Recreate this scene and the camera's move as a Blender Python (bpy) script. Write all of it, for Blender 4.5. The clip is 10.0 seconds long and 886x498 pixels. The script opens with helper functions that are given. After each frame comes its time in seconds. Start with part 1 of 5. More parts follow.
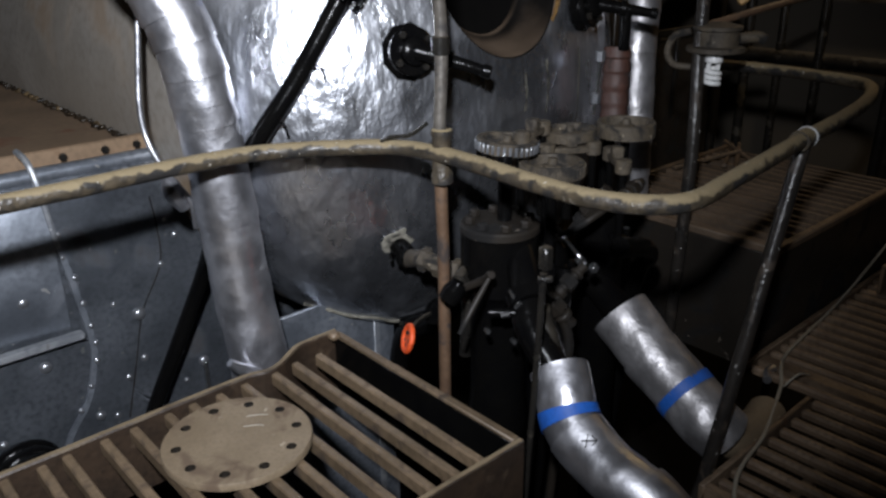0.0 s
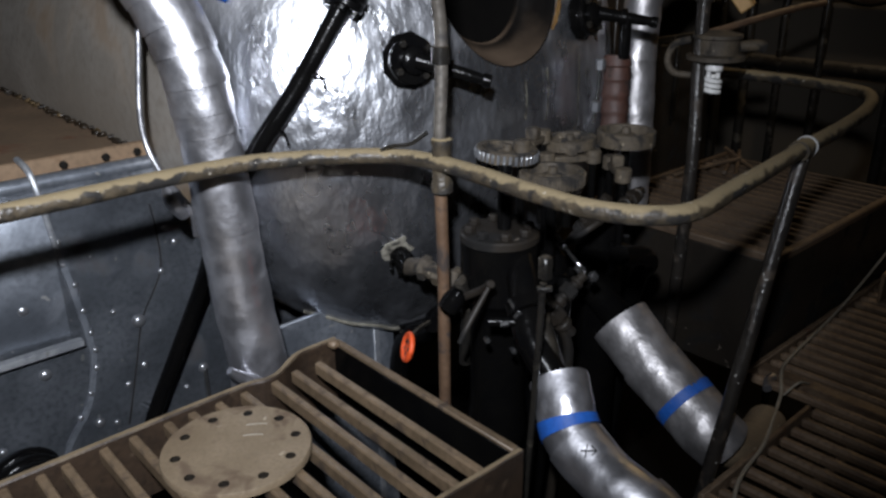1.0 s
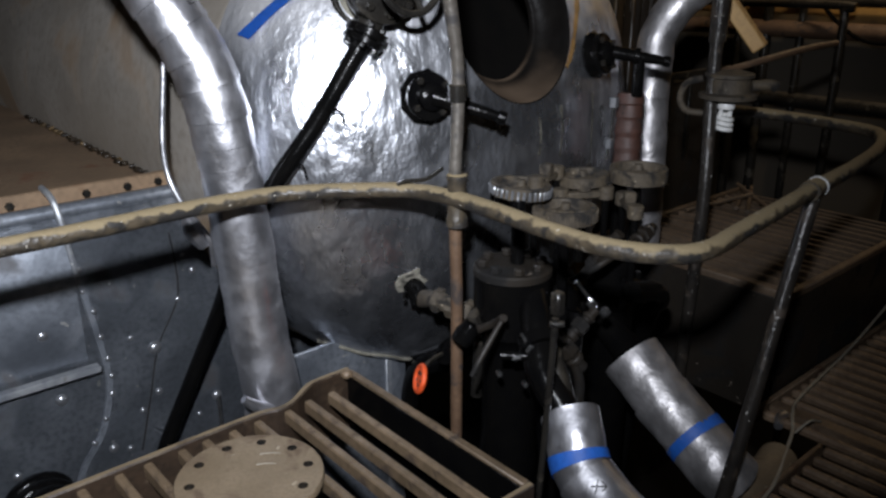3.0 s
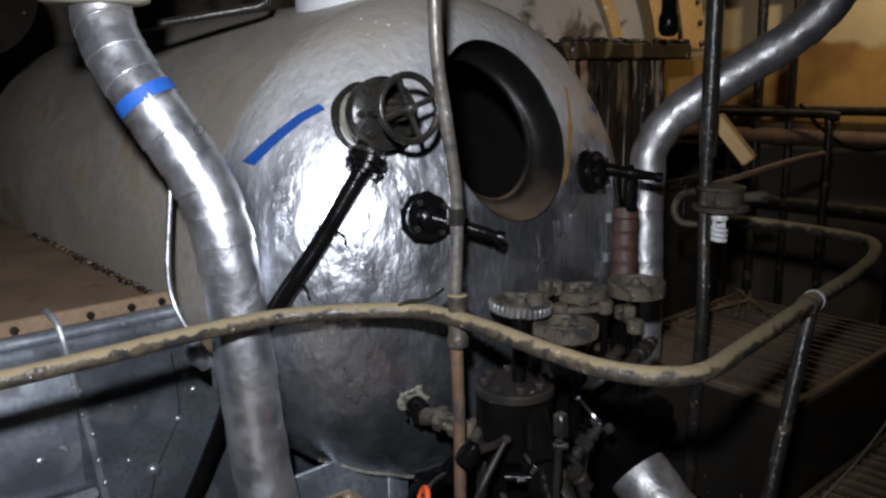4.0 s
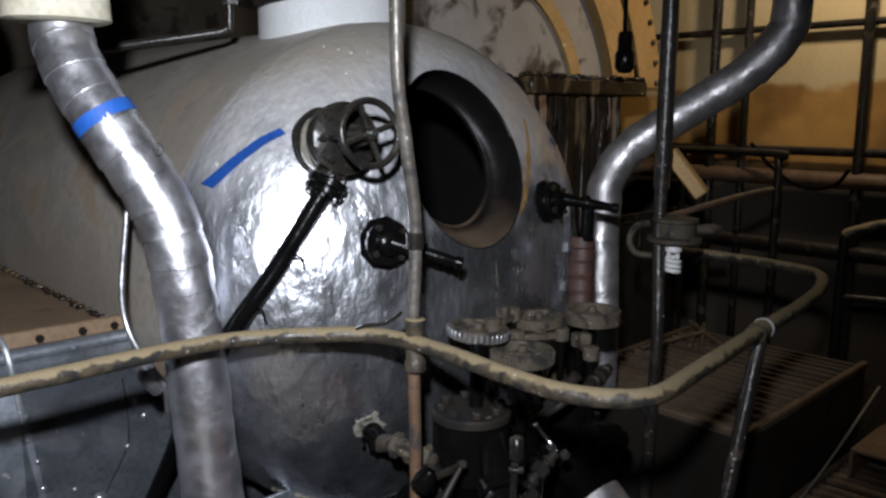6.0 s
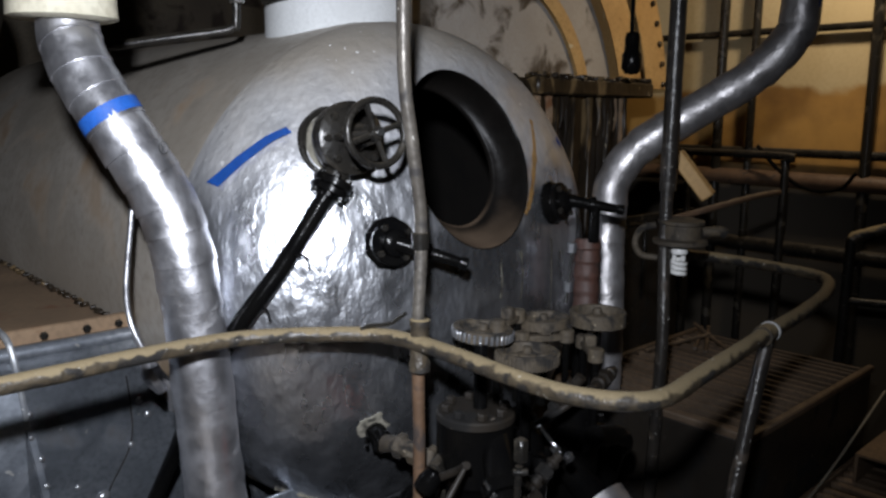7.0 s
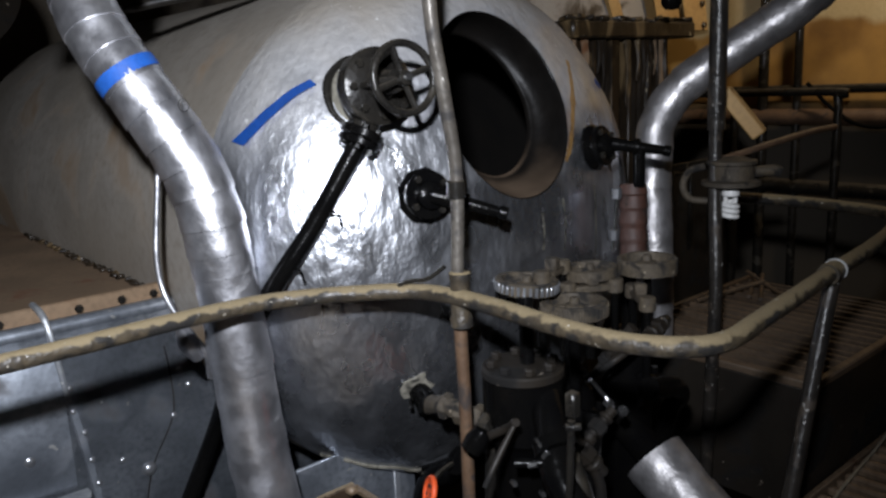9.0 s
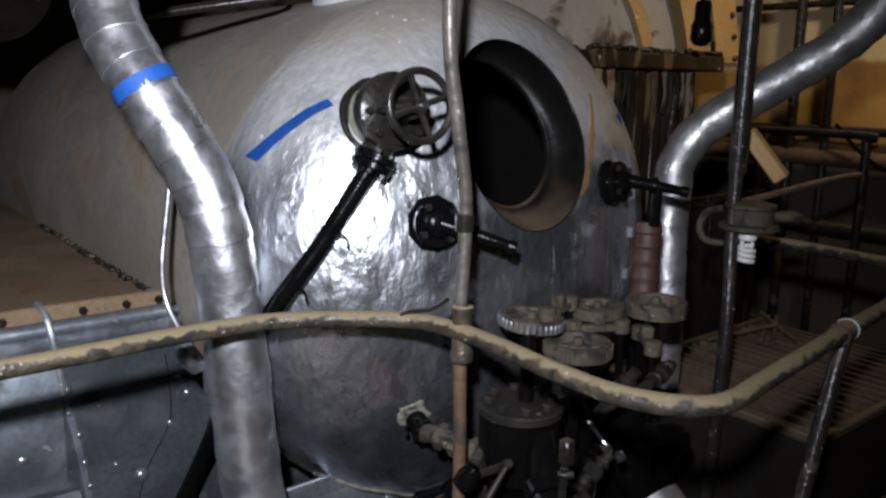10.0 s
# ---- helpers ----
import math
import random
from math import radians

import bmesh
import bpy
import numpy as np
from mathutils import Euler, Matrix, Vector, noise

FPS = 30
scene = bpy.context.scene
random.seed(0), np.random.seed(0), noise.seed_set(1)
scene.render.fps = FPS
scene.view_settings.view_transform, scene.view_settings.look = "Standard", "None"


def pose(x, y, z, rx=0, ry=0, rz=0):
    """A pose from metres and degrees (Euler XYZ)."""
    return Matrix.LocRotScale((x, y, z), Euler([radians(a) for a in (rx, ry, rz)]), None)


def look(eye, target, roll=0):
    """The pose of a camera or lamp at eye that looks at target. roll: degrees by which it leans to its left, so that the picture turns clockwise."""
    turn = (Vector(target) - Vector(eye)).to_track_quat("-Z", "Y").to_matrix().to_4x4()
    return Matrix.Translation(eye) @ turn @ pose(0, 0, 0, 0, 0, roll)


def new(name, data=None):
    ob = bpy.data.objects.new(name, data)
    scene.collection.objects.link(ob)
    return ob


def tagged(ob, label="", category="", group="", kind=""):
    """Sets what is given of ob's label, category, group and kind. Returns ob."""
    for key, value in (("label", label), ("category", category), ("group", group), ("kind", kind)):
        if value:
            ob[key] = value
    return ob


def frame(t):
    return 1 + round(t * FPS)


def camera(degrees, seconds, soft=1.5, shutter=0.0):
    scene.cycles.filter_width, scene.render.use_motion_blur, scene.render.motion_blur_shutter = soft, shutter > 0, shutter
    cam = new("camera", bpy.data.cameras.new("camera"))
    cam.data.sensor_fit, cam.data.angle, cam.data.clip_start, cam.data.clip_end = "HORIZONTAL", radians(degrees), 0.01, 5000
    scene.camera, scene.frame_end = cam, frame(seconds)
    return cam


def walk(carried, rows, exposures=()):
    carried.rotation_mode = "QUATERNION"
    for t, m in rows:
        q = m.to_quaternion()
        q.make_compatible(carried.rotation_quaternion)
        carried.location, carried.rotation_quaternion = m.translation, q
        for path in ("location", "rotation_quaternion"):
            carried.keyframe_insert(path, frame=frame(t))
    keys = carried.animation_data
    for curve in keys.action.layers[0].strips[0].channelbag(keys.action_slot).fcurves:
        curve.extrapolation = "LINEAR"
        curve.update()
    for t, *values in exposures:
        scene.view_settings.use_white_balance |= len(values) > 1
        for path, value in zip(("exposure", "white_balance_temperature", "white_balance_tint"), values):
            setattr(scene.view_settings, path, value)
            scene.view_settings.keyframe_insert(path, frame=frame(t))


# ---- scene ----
cam = camera(58.5, 10.0, soft=2.6)
PATH = [
    (0, (0.024, -0.007, 1.567), (1.259, 1.38, 0.825), -0.8),
    (0.5, (0.026, -0.007, 1.573), (1.262, 1.385, 0.842), -0.6),
    (1, (0.029, -0.005, 1.581), (1.265, 1.385, 0.848), -0.7),
    (1.5, (0.028, -0.014, 1.574), (1.268, 1.382, 0.856), -0.9),
    (2, (0.027, -0.013, 1.582), (1.272, 1.383, 0.874), -1.0),
    (3.3, (0.002, -0.021, 1.626), (1.233, 1.422, 0.992), -0.3),
    (3.5, (0.006, -0.022, 1.642), (1.245, 1.432, 1.05), -0.8),
    (4, (0.0, -0.027, 1.675), (1.277, 1.452, 1.247), -1.0),
    (4.5, (-0.007, -0.048, 1.662), (1.282, 1.431, 1.276), -0.8),
    (5, (-0.01, -0.046, 1.637), (1.346, 1.381, 1.284), -0.3),
    (5.5, (-0.011, -0.046, 1.646), (1.356, 1.374, 1.303), 0.1),
    (7, (-0.008, -0.036, 1.646), (1.348, 1.394, 1.306), 0.7),
    (7.5, (-0.018, -0.033, 1.644), (1.317, 1.414, 1.289), -0.2),
    (8, (-0.018, -0.059, 1.593), (1.286, 1.411, 1.217), -3.3),
    (8.5, (-0.019, -0.015, 1.607), (1.292, 1.44, 1.202), -2.2),
    (9, (0.068, 0.04, 1.577), (1.338, 1.527, 1.158), -2.6),
    (9.5, (0.142, 0.046, 1.58), (1.393, 1.545, 1.146), -2.7),
    (10, (0.12, 0.047, 1.638), (1.356, 1.566, 1.236), 1.1),
]
walk(cam, [(t, look(eye, target, roll)) for t, eye, target, roll in PATH])

# ---- light ----
world = bpy.data.worlds.new("world")
scene.world = world
world.use_nodes = True
world.node_tree.nodes["Background"].inputs[0].default_value = (0.8, 0.8, 0.8, 1)
world.node_tree.nodes["Background"].inputs[1].default_value = 0.004


def lamp(name, kind, at, target, watts, colour, size):
    data = bpy.data.lights.new(name, kind)
    data.energy, data.color = watts, colour
    ob = new(name, data)
    ob.matrix_world = look(at, target)
    if kind == "AREA":
        data.shape, data.size = "DISK", size
    else:
        data.shadow_soft_size = size
    return ob


torch = lamp("head_torch", "SPOT", (-0.12, 0.0, 2.08), (0.9, 2.15, 1.38), 550, (0.87, 0.91, 1.0), 0.055)
torch.data.spot_size, torch.data.spot_blend = radians(103), 1.0
# Warm lamp added out of view to light the east bulkhead.
lamp("added_bulkhead_light", "AREA", (4.6, 1.6, 3.2), (5.5, 2.0, 2.3), 27, (1.0, 0.82, 0.6), 0.25)


# ---- materials ----
def mat(name, base, other, scale=6.0, rough=0.6, metal=0.0, bump=0.2, grain=60.0, dirt=None, spread=0.5, rough_to=None, each=0.0, dent=0.0, dent_scale=9.0, stretch=None, upface=None, gloss=0.5, speck=0.45, chips=None):
    """A worn surface: base mottled with other, fine grain, dirt and small chips = (colour, share, scale)."""
    m = bpy.data.materials.new(name)
    m.use_nodes = True
    n, l = m.node_tree.nodes, m.node_tree.links
    shader = n["Principled BSDF"]
    coords = n.new("ShaderNodeTexCoord").outputs["Object"]
    if stretch:
        mapping = n.new("ShaderNodeMapping")
        mapping.inputs["Scale"].default_value = stretch
        l.new(coords, mapping.inputs["Vector"])
        coords = mapping.outputs["Vector"]

    def noise_at(size, detail=5.0, distort=0.0):
        q = n.new("ShaderNodeTexNoise")
        q.inputs["Scale"].default_value, q.inputs["Detail"].default_value, q.inputs["Distortion"].default_value = size, detail, distort
        l.new(coords, q.inputs["Vector"])
        return q.outputs["Fac"]

    def ramp(src, lo, hi):
        q = n.new("ShaderNodeMapRange")
        q.interpolation_type = "SMOOTHSTEP"
        q.inputs["From Min"].default_value, q.inputs["From Max"].default_value = lo, hi
        l.new(src, q.inputs["Value"])
        return q.outputs["Result"]

    def mix(fac, a, b):
        q = n.new("ShaderNodeMix")
        q.data_type = "RGBA"
        l.new(fac, q.inputs[0])
        for socket, v in ((q.inputs[6], a), (q.inputs[7], b)):
            if isinstance(v, tuple):
                socket.default_value = (*v, 1)
            else:
                l.new(v, socket)
        return q.outputs[2]

    big, small = noise_at(scale), noise_at(grain, 6.0)
    colour = mix(ramp(big, 0.5 - spread / 2, 0.5 + spread / 2), base, other)
    colour = mix(ramp(small, 0.35, 0.9), colour, tuple(c * (1 - 0.45 * speck) for c in other))
    roughness = n.new("ShaderNodeMapRange")
    roughness.inputs["To Min"].default_value = rough
    roughness.inputs["To Max"].default_value = rough if rough_to is None else rough_to
    l.new(ramp(noise_at(scale * 2.3), 0.3, 0.7), roughness.inputs["Value"])
    rough_out = roughness.outputs["Result"]
    metallic = None
    if dirt:
        mask = ramp(noise_at(dirt[2], 8.0, 0.6), 0.72 - dirt[1] * 0.5, 0.86 - dirt[1] * 0.5)
        colour = mix(mask, colour, dirt[0])
        add = n.new("ShaderNodeMath")
        add.operation, add.use_clamp = "MULTIPLY_ADD", True
        add.inputs[1].default_value = 0.35
        l.new(mask, add.inputs[0])
        l.new(rough_out, add.inputs[2])
        rough_out = add.outputs[0]
        if metal:
            metallic = n.new("ShaderNodeMapRange")
            metallic.inputs["To Min"].default_value, metallic.inputs["To Max"].default_value = metal, 0.0
            l.new(mask, metallic.inputs["Value"])
    if each:
        info = n.new("ShaderNodeObjectInfo")
        hue = n.new("ShaderNodeHueSaturation")
        vary = n.new("ShaderNodeMapRange")
        vary.inputs["To Min"].default_value, vary.inputs["To Max"].default_value = 1 - each, 1 + each
        l.new(info.outputs["Random"], vary.inputs["Value"])
        l.new(vary.outputs["Result"], hue.inputs["Value"])
        l.new(colour, hue.inputs["Color"])
        colour = hue.outputs["Color"]
    shader.inputs["Specular IOR Level"].default_value = gloss
    metal_out = metallic.outputs["Result"] if metallic else None
    # Colour of up-facing faces: settled dust, and lit tops painted in.
    if upface:
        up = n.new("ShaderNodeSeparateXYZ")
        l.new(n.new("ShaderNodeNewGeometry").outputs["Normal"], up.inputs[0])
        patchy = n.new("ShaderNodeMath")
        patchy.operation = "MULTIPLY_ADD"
        patchy.inputs[1].default_value = upface[4] if len(upface) > 4 else 0.5
        l.new(noise_at(upface[3] if len(upface) > 3 else 4.0, 6.0), patchy.inputs[0])
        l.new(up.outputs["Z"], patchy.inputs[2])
        lie = ramp(patchy.outputs[0], upface[1], upface[2])
        colour = mix(lie, colour, upface[0])
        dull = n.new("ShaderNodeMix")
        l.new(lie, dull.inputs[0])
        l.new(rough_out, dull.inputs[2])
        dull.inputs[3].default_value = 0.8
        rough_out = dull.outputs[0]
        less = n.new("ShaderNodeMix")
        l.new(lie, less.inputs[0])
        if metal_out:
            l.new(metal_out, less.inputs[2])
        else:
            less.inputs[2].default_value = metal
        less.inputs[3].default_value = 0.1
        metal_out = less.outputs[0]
    if chips:
        flaked = ramp(noise_at(chips[2], 3.0, 0.4), 0.74 - chips[1] * 0.5, 0.77 - chips[1] * 0.5)
        colour = mix(flaked, colour, chips[0])
    l.new(colour, shader.inputs["Base Color"])
    l.new(rough_out, shader.inputs["Roughness"])
    shader.inputs["Metallic"].default_value = metal
    if metal_out:
        l.new(metal_out, shader.inputs["Metallic"])
    relief = n.new("ShaderNodeBump")
    relief.inputs["Strength"].default_value, relief.inputs["Distance"].default_value = bump, 0.004
    l.new(small, relief.inputs["Height"])
    if dent:
        dents = n.new("ShaderNodeBump")
        dents.inputs["Strength"].default_value, dents.inputs["Distance"].default_value = dent, 0.02
        l.new(noise_at(dent_scale, 3.0), dents.inputs["Height"])
        l.new(relief.outputs["Normal"], dents.inputs["Normal"])
        relief = dents
    l.new(relief.outputs["Normal"], shader.inputs["Normal"])
    return m


RUST = (0.13, 0.055, 0.022)
SILVER = mat("silver_paint", (0.79, 0.81, 0.85), (0.58, 0.6, 0.65), 3.5, 0.23, 0.97, 0.6, 48, ((0.1, 0.105, 0.12), 0.12, 3.2), rough_to=0.38, dent=0.4, dent_scale=22, stretch=(1, 1, 0.6), upface=((0.265, 0.238, 0.2), 0.4, 1.18), speck=0.25, chips=((0.8, 0.8, 0.8), 0.07, 42.0))
SILVER_BODY = mat("dusty_silver_paint", (0.42, 0.39, 0.35), (0.3, 0.265, 0.22), 1.2, 0.46, 0.45, 0.14, 30, ((0.19, 0.135, 0.085), 0.36, 1.6), rough_to=0.6, speck=0.2, dent=0.08, dent_scale=5)
FOIL = mat("foil_lagging", (0.66, 0.66, 0.685), (0.5, 0.5, 0.53), 6.0, 0.28, 0.92, 0.2, 30, ((0.2, 0.19, 0.175), 0.08, 7.0), rough_to=0.48, dent=0.2, dent_scale=13, speck=0.25, each=0.08)
FOIL_DULL = mat("dusty_foil_lagging", (0.44, 0.43, 0.44), (0.3, 0.29, 0.29), 6.0, 0.36, 0.8, 0.25, 30, ((0.2, 0.175, 0.145), 0.16, 6.0), rough_to=0.58, dent=0.4, dent_scale=13, speck=0.25, each=0.12)
SHEET = mat("grey_sheet_metal", (0.32, 0.345, 0.385), (0.16, 0.178, 0.205), 3.0, 0.31, 0.68, 0.14, 50, ((0.1, 0.1, 0.105), 0.3, 4.0), rough_to=0.52, dent=0.2, dent_scale=4, speck=0.3, chips=((0.45, 0.45, 0.44), 0.07, 26.0))
SHEET_EDGE = mat("worn_sheet_edge", (0.4, 0.41, 0.42), (0.22, 0.235, 0.26), 8.0, 0.34, 0.5, 0.3, 50, ((0.09, 0.085, 0.08), 0.32, 9.0), rough_to=0.5, speck=0.4, chips=((0.6, 0.6, 0.58), 0.12, 30.0))
LEDGE = mat("rusty_dusty_ledge", (0.24, 0.16, 0.095), (0.15, 0.1, 0.06), 3.0, 0.75, 0.0, 0.4, 45, (RUST, 0.3, 5.0), speck=0.5)
# Lit top and shaded underside of the pipe are painted in with the dust.
RAIL = mat("worn_rail_paint_lit_top", (0.085, 0.066, 0.042), (0.03, 0.025, 0.019), 11.0, 0.28, 0.0, 0.9, 70, ((0.011, 0.0095, 0.008), 0.5, 13.0), rough_to=0.5, upface=((0.2, 0.156, 0.088), 1.2, 1.62, 24.0, 1.9), chips=((0.4, 0.37, 0.31), 0.1, 55.0))
POST = mat("chipped_black_post", (0.012, 0.011, 0.0105), (0.028, 0.024, 0.02), 12.0, 0.28, 0.0, 0.6, 60, ((0.05, 0.038, 0.028), 0.36, 15.0), gloss=0.4, chips=((0.36, 0.35, 0.33), 0.1, 60.0))
RUSTY_PIPE = mat("rusty_pipe", (0.14, 0.085, 0.05), (0.085, 0.05, 0.03), 10.0, 0.5, 0.0, 0.5, 70, ((0.035, 0.025, 0.02), 0.35, 16.0))
GREY_PIPE = mat("grimy_grey_pipe", (0.15, 0.135, 0.115), (0.075, 0.066, 0.056), 9.0, 0.3, 0.35, 0.5, 60, ((0.025, 0.022, 0.02), 0.42, 12.0), rough_to=0.5, chips=((0.5, 0.48, 0.44), 0.1, 36.0))
# Paler metal: glints of rivets and gear teeth are put into its colour.
RIVET = mat("pale_glint_metal", (0.45, 0.46, 0.48), (0.3, 0.31, 0.33), 9.0, 0.28, 0.8, 0.1, 60)
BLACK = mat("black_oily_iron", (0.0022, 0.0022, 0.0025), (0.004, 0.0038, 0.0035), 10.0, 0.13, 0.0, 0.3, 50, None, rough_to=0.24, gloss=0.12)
DUSTY_IRON = mat("dusty_cast_iron", (0.085, 0.066, 0.042), (0.038, 0.03, 0.021), 12.0, 0.7, 0.0, 0.7, 70, ((0.012, 0.0105, 0.009), 0.42, 16.0), chips=((0.25, 0.21, 0.15), 0.08, 40.0))
DARK_IRON = mat("dark_grey_iron", (0.009, 0.0085, 0.008), (0.02, 0.018, 0.015), 10.0, 0.27, 0.1, 0.5, 60, ((0.05, 0.043, 0.032), 0.24, 12.0), gloss=0.35, upface=((0.05, 0.041, 0.029), 1.0, 1.6, 14.0, 0.9))
GRATE = mat("dirty_grating_steel", (0.185, 0.13, 0.08), (0.11, 0.078, 0.047), 8.0, 0.5, 0.1, 0.4, 60, ((0.045, 0.03, 0.02), 0.3, 10.0), each=0.15)
# Bright top edges are put into the colour: up-facing steel turns tan.
RIM = mat("rusty_rim_lit_top", (0.048, 0.03, 0.018), (0.024, 0.016, 0.011), 7.0, 0.5, 0.1, 0.5, 60, ((0.1, 0.068, 0.04), 0.24, 9.0), upface=((0.2, 0.15, 0.09), 1.0, 1.5, 12.0, 0.9))
FLANGE = mat("dusty_flange_steel", (0.225, 0.172, 0.112), (0.165, 0.122, 0.076), 6.0, 0.5, 0.0, 0.3, 110, ((0.11, 0.075, 0.047), 0.36, 9.0), rough_to=0.65, speck=0.4, chips=((0.36, 0.31, 0.23), 0.1, 22.0))
FLOOR_GRATE = mat("rusty_floor_grating", (0.26, 0.185, 0.12), (0.14, 0.095, 0.062), 7.0, 0.42, 0.15, 0.5, 60, ((0.1, 0.05, 0.025), 0.3, 8.0), rough_to=0.65, each=0.2)
RAISED = mat("dark_rusty_grating", (0.12, 0.082, 0.052), (0.06, 0.042, 0.028), 7.0, 0.45, 0.1, 0.5, 60, ((0.1, 0.05, 0.025), 0.2, 8.0), rough_to=0.65, each=0.25)
WHITE = mat("white_lagging_cloth", (0.6, 0.615, 0.62), (0.5, 0.51, 0.51), 5.0, 0.8, 0.0, 0.3, 90, speck=0.12)
CREAM = mat("cream_fibre_collar", (0.56, 0.53, 0.42), (0.46, 0.42, 0.31), 8.0, 0.9, 0.0, 0.6, 45)
OLDWOOL = mat("torn_old_insulation", (0.23, 0.215, 0.175), (0.12, 0.112, 0.088), 18.0, 0.9, 0.0, 0.8, 60, ((0.035, 0.032, 0.026), 0.4, 25.0))
OLDPAINT = mat("flaking_cream_paint", (0.38, 0.355, 0.325), (0.31, 0.28, 0.245), 4.0, 0.6, 0.0, 0.5, 50, ((0.07, 0.05, 0.03), 0.41, 5.0), speck=0.12)
OCHRE = mat("rust_stained_yellow_paint", (0.5, 0.32, 0.13), (0.4, 0.24, 0.09), 3.0, 0.6, 0.0, 0.4, 50, (RUST, 0.22, 6.0), chips=((0.55, 0.46, 0.3), 0.12, 9.0))
RUSTBLOCK = mat("rust_streaked_steel", (0.035, 0.023, 0.012), (0.011, 0.008, 0.0055), 7.0, 0.38, 0.1, 0.8, 40, ((0.13, 0.085, 0.036), 0.34, 9.0), stretch=(1, 1, 0.3), chips=((0.3, 0.25, 0.17), 0.1, 30.0))
WALLLOW = mat("grimy_dark_bulkhead", (0.14, 0.115, 0.08), (0.08, 0.065, 0.05), 2.0, 0.75, 0.0, 0.3, 40, ((0.04, 0.03, 0.025), 0.4, 3.0), speck=0.12)


def bulkhead_paint():
    """Cream paint over a rust-orange band over grime, with uneven stained edges."""
    m = mat("banded_bulkhead", (0.5, 0.41, 0.25), (0.43, 0.34, 0.19), 1.5, 0.7, 0.0, 0.25, 40, ((0.3, 0.2, 0.1), 0.24, 2.0), speck=0.12)
    n, l = m.node_tree.nodes, m.node_tree.links
    shader = n["Principled BSDF"]
    cream = shader.inputs["Base Color"].links[0].from_socket
    where = n.new("ShaderNodeNewGeometry").outputs["Position"]
    split = n.new("ShaderNodeSeparateXYZ")
    l.new(where, split.inputs[0])

    def cloud(size, detail):
        q = n.new("ShaderNodeTexNoise")
        q.inputs["Scale"].default_value, q.inputs["Detail"].default_value = size, detail
        l.new(where, q.inputs["Vector"])
        return q.outputs["Fac"]

    def blend(fac, a, b):
        q = n.new("ShaderNodeMix")
        q.data_type = "RGBA"
        l.new(fac, q.inputs[0])
        for socket, v in ((q.inputs[6], a), (q.inputs[7], b)):
            if isinstance(v, tuple):
                socket.default_value = (*v, 1)
            else:
                l.new(v, socket)
        return q.outputs[2]

    def below(height, soft, size, sway):
        shift = n.new("ShaderNodeMath")
        shift.operation = "MULTIPLY_ADD"
        shift.inputs[1].default_value = sway
        l.new(cloud(size, 6.0), shift.inputs[0])
        l.new(split.outputs["Z"], shift.inputs[2])
        q = n.new("ShaderNodeMapRange")
        q.interpolation_type = "SMOOTHSTEP"
        q.inputs["From Min"].default_value, q.inputs["From Max"].default_value = height + sway / 2 + soft, height + sway / 2 - soft
        l.new(shift.outputs[0], q.inputs["Value"])
        return q.outputs["Result"]

    stain = n.new("ShaderNodeMapRange")
    stain.inputs["From Min"].default_value, stain.inputs["From Max"].default_value = 0.38, 0.64
    l.new(cloud(2.6, 7.0), stain.inputs["Value"])
    orange = blend(stain.outputs["Result"], (0.42, 0.235, 0.06), (0.2, 0.105, 0.03))
    colour = blend(below(1.83, 0.03, 3.0, 0.22), cream, orange)
    colour = blend(below(1.27, 0.08, 4.0, 0.3), colour, (0.04, 0.032, 0.022))
    l.new(colour, shader.inputs["Base Color"])
    return m


BULKHEAD = bulkhead_paint()
FLAT_BLACK = mat("flat_black", (0.004, 0.0037, 0.0035), (0.007, 0.006, 0.005), 6.0, 0.9, 0.0, 0.3, 40, gloss=0.15)
DARK_STEEL = mat("chipped_dark_steel", (0.011, 0.0092, 0.0075), (0.02, 0.016, 0.012), 4.0, 0.5, 0.0, 0.35, 40, ((0.006, 0.0055, 0.005), 0.4, 5.0), gloss=0.3, chips=((0.12, 0.1, 0.08), 0.06, 30.0))
# Lit lower neck is painted in: up-facing steel turns dusty brown.
NECK = mat("black_steel_lit_brown", (0.0035, 0.0032, 0.003), (0.007, 0.006, 0.0052), 4.0, 0.3, 0.0, 0.3, 40, None, rough_to=0.45, upface=((0.12, 0.085, 0.058), 0.75, 1.4, 5.0), gloss=0.13)
TAPE = mat("blue_masking_tape", (0.014, 0.105, 0.44), (0.012, 0.085, 0.37), 20.0, 0.55, 0.0, 0.15, 90)
ORANGE = mat("orange_paint", (0.75, 0.1, 0.02), (0.6, 0.07, 0.015), 20.0, 0.5, 0.0, 0.1, 90)
REDBROWN = mat("red_brown_lagging", (0.065, 0.027, 0.018), (0.04, 0.018, 0.0125), 9.0, 0.6, 0.0, 0.5, 50, ((0.02, 0.014, 0.011), 0.3, 14.0))
PLASTIC = mat("white_lamp_plastic", (0.8, 0.8, 0.78), (0.74, 0.74, 0.72), 20.0, 0.35, 0.0, 0.05, 90)
CABLE = mat("dirty_grey_cable", (0.34, 0.31, 0.25), (0.26, 0.23, 0.18), 20.0, 0.6, 0.0, 0.1, 90)
STEEL = mat("bright_wet_steel", (0.62, 0.62, 0.62), (0.4, 0.4, 0.4), 15.0, 0.14, 0.95, 0.2, 60)
INK = mat("black_marker_ink", (0.02, 0.02, 0.02), (0.03, 0.03, 0.03), 20.0, 0.6, 0.0, 0.05, 90)


# ---- building helpers ----
def world_of(ob):
    return ob.matrix_basis if ob.type == "EMPTY" else Matrix()


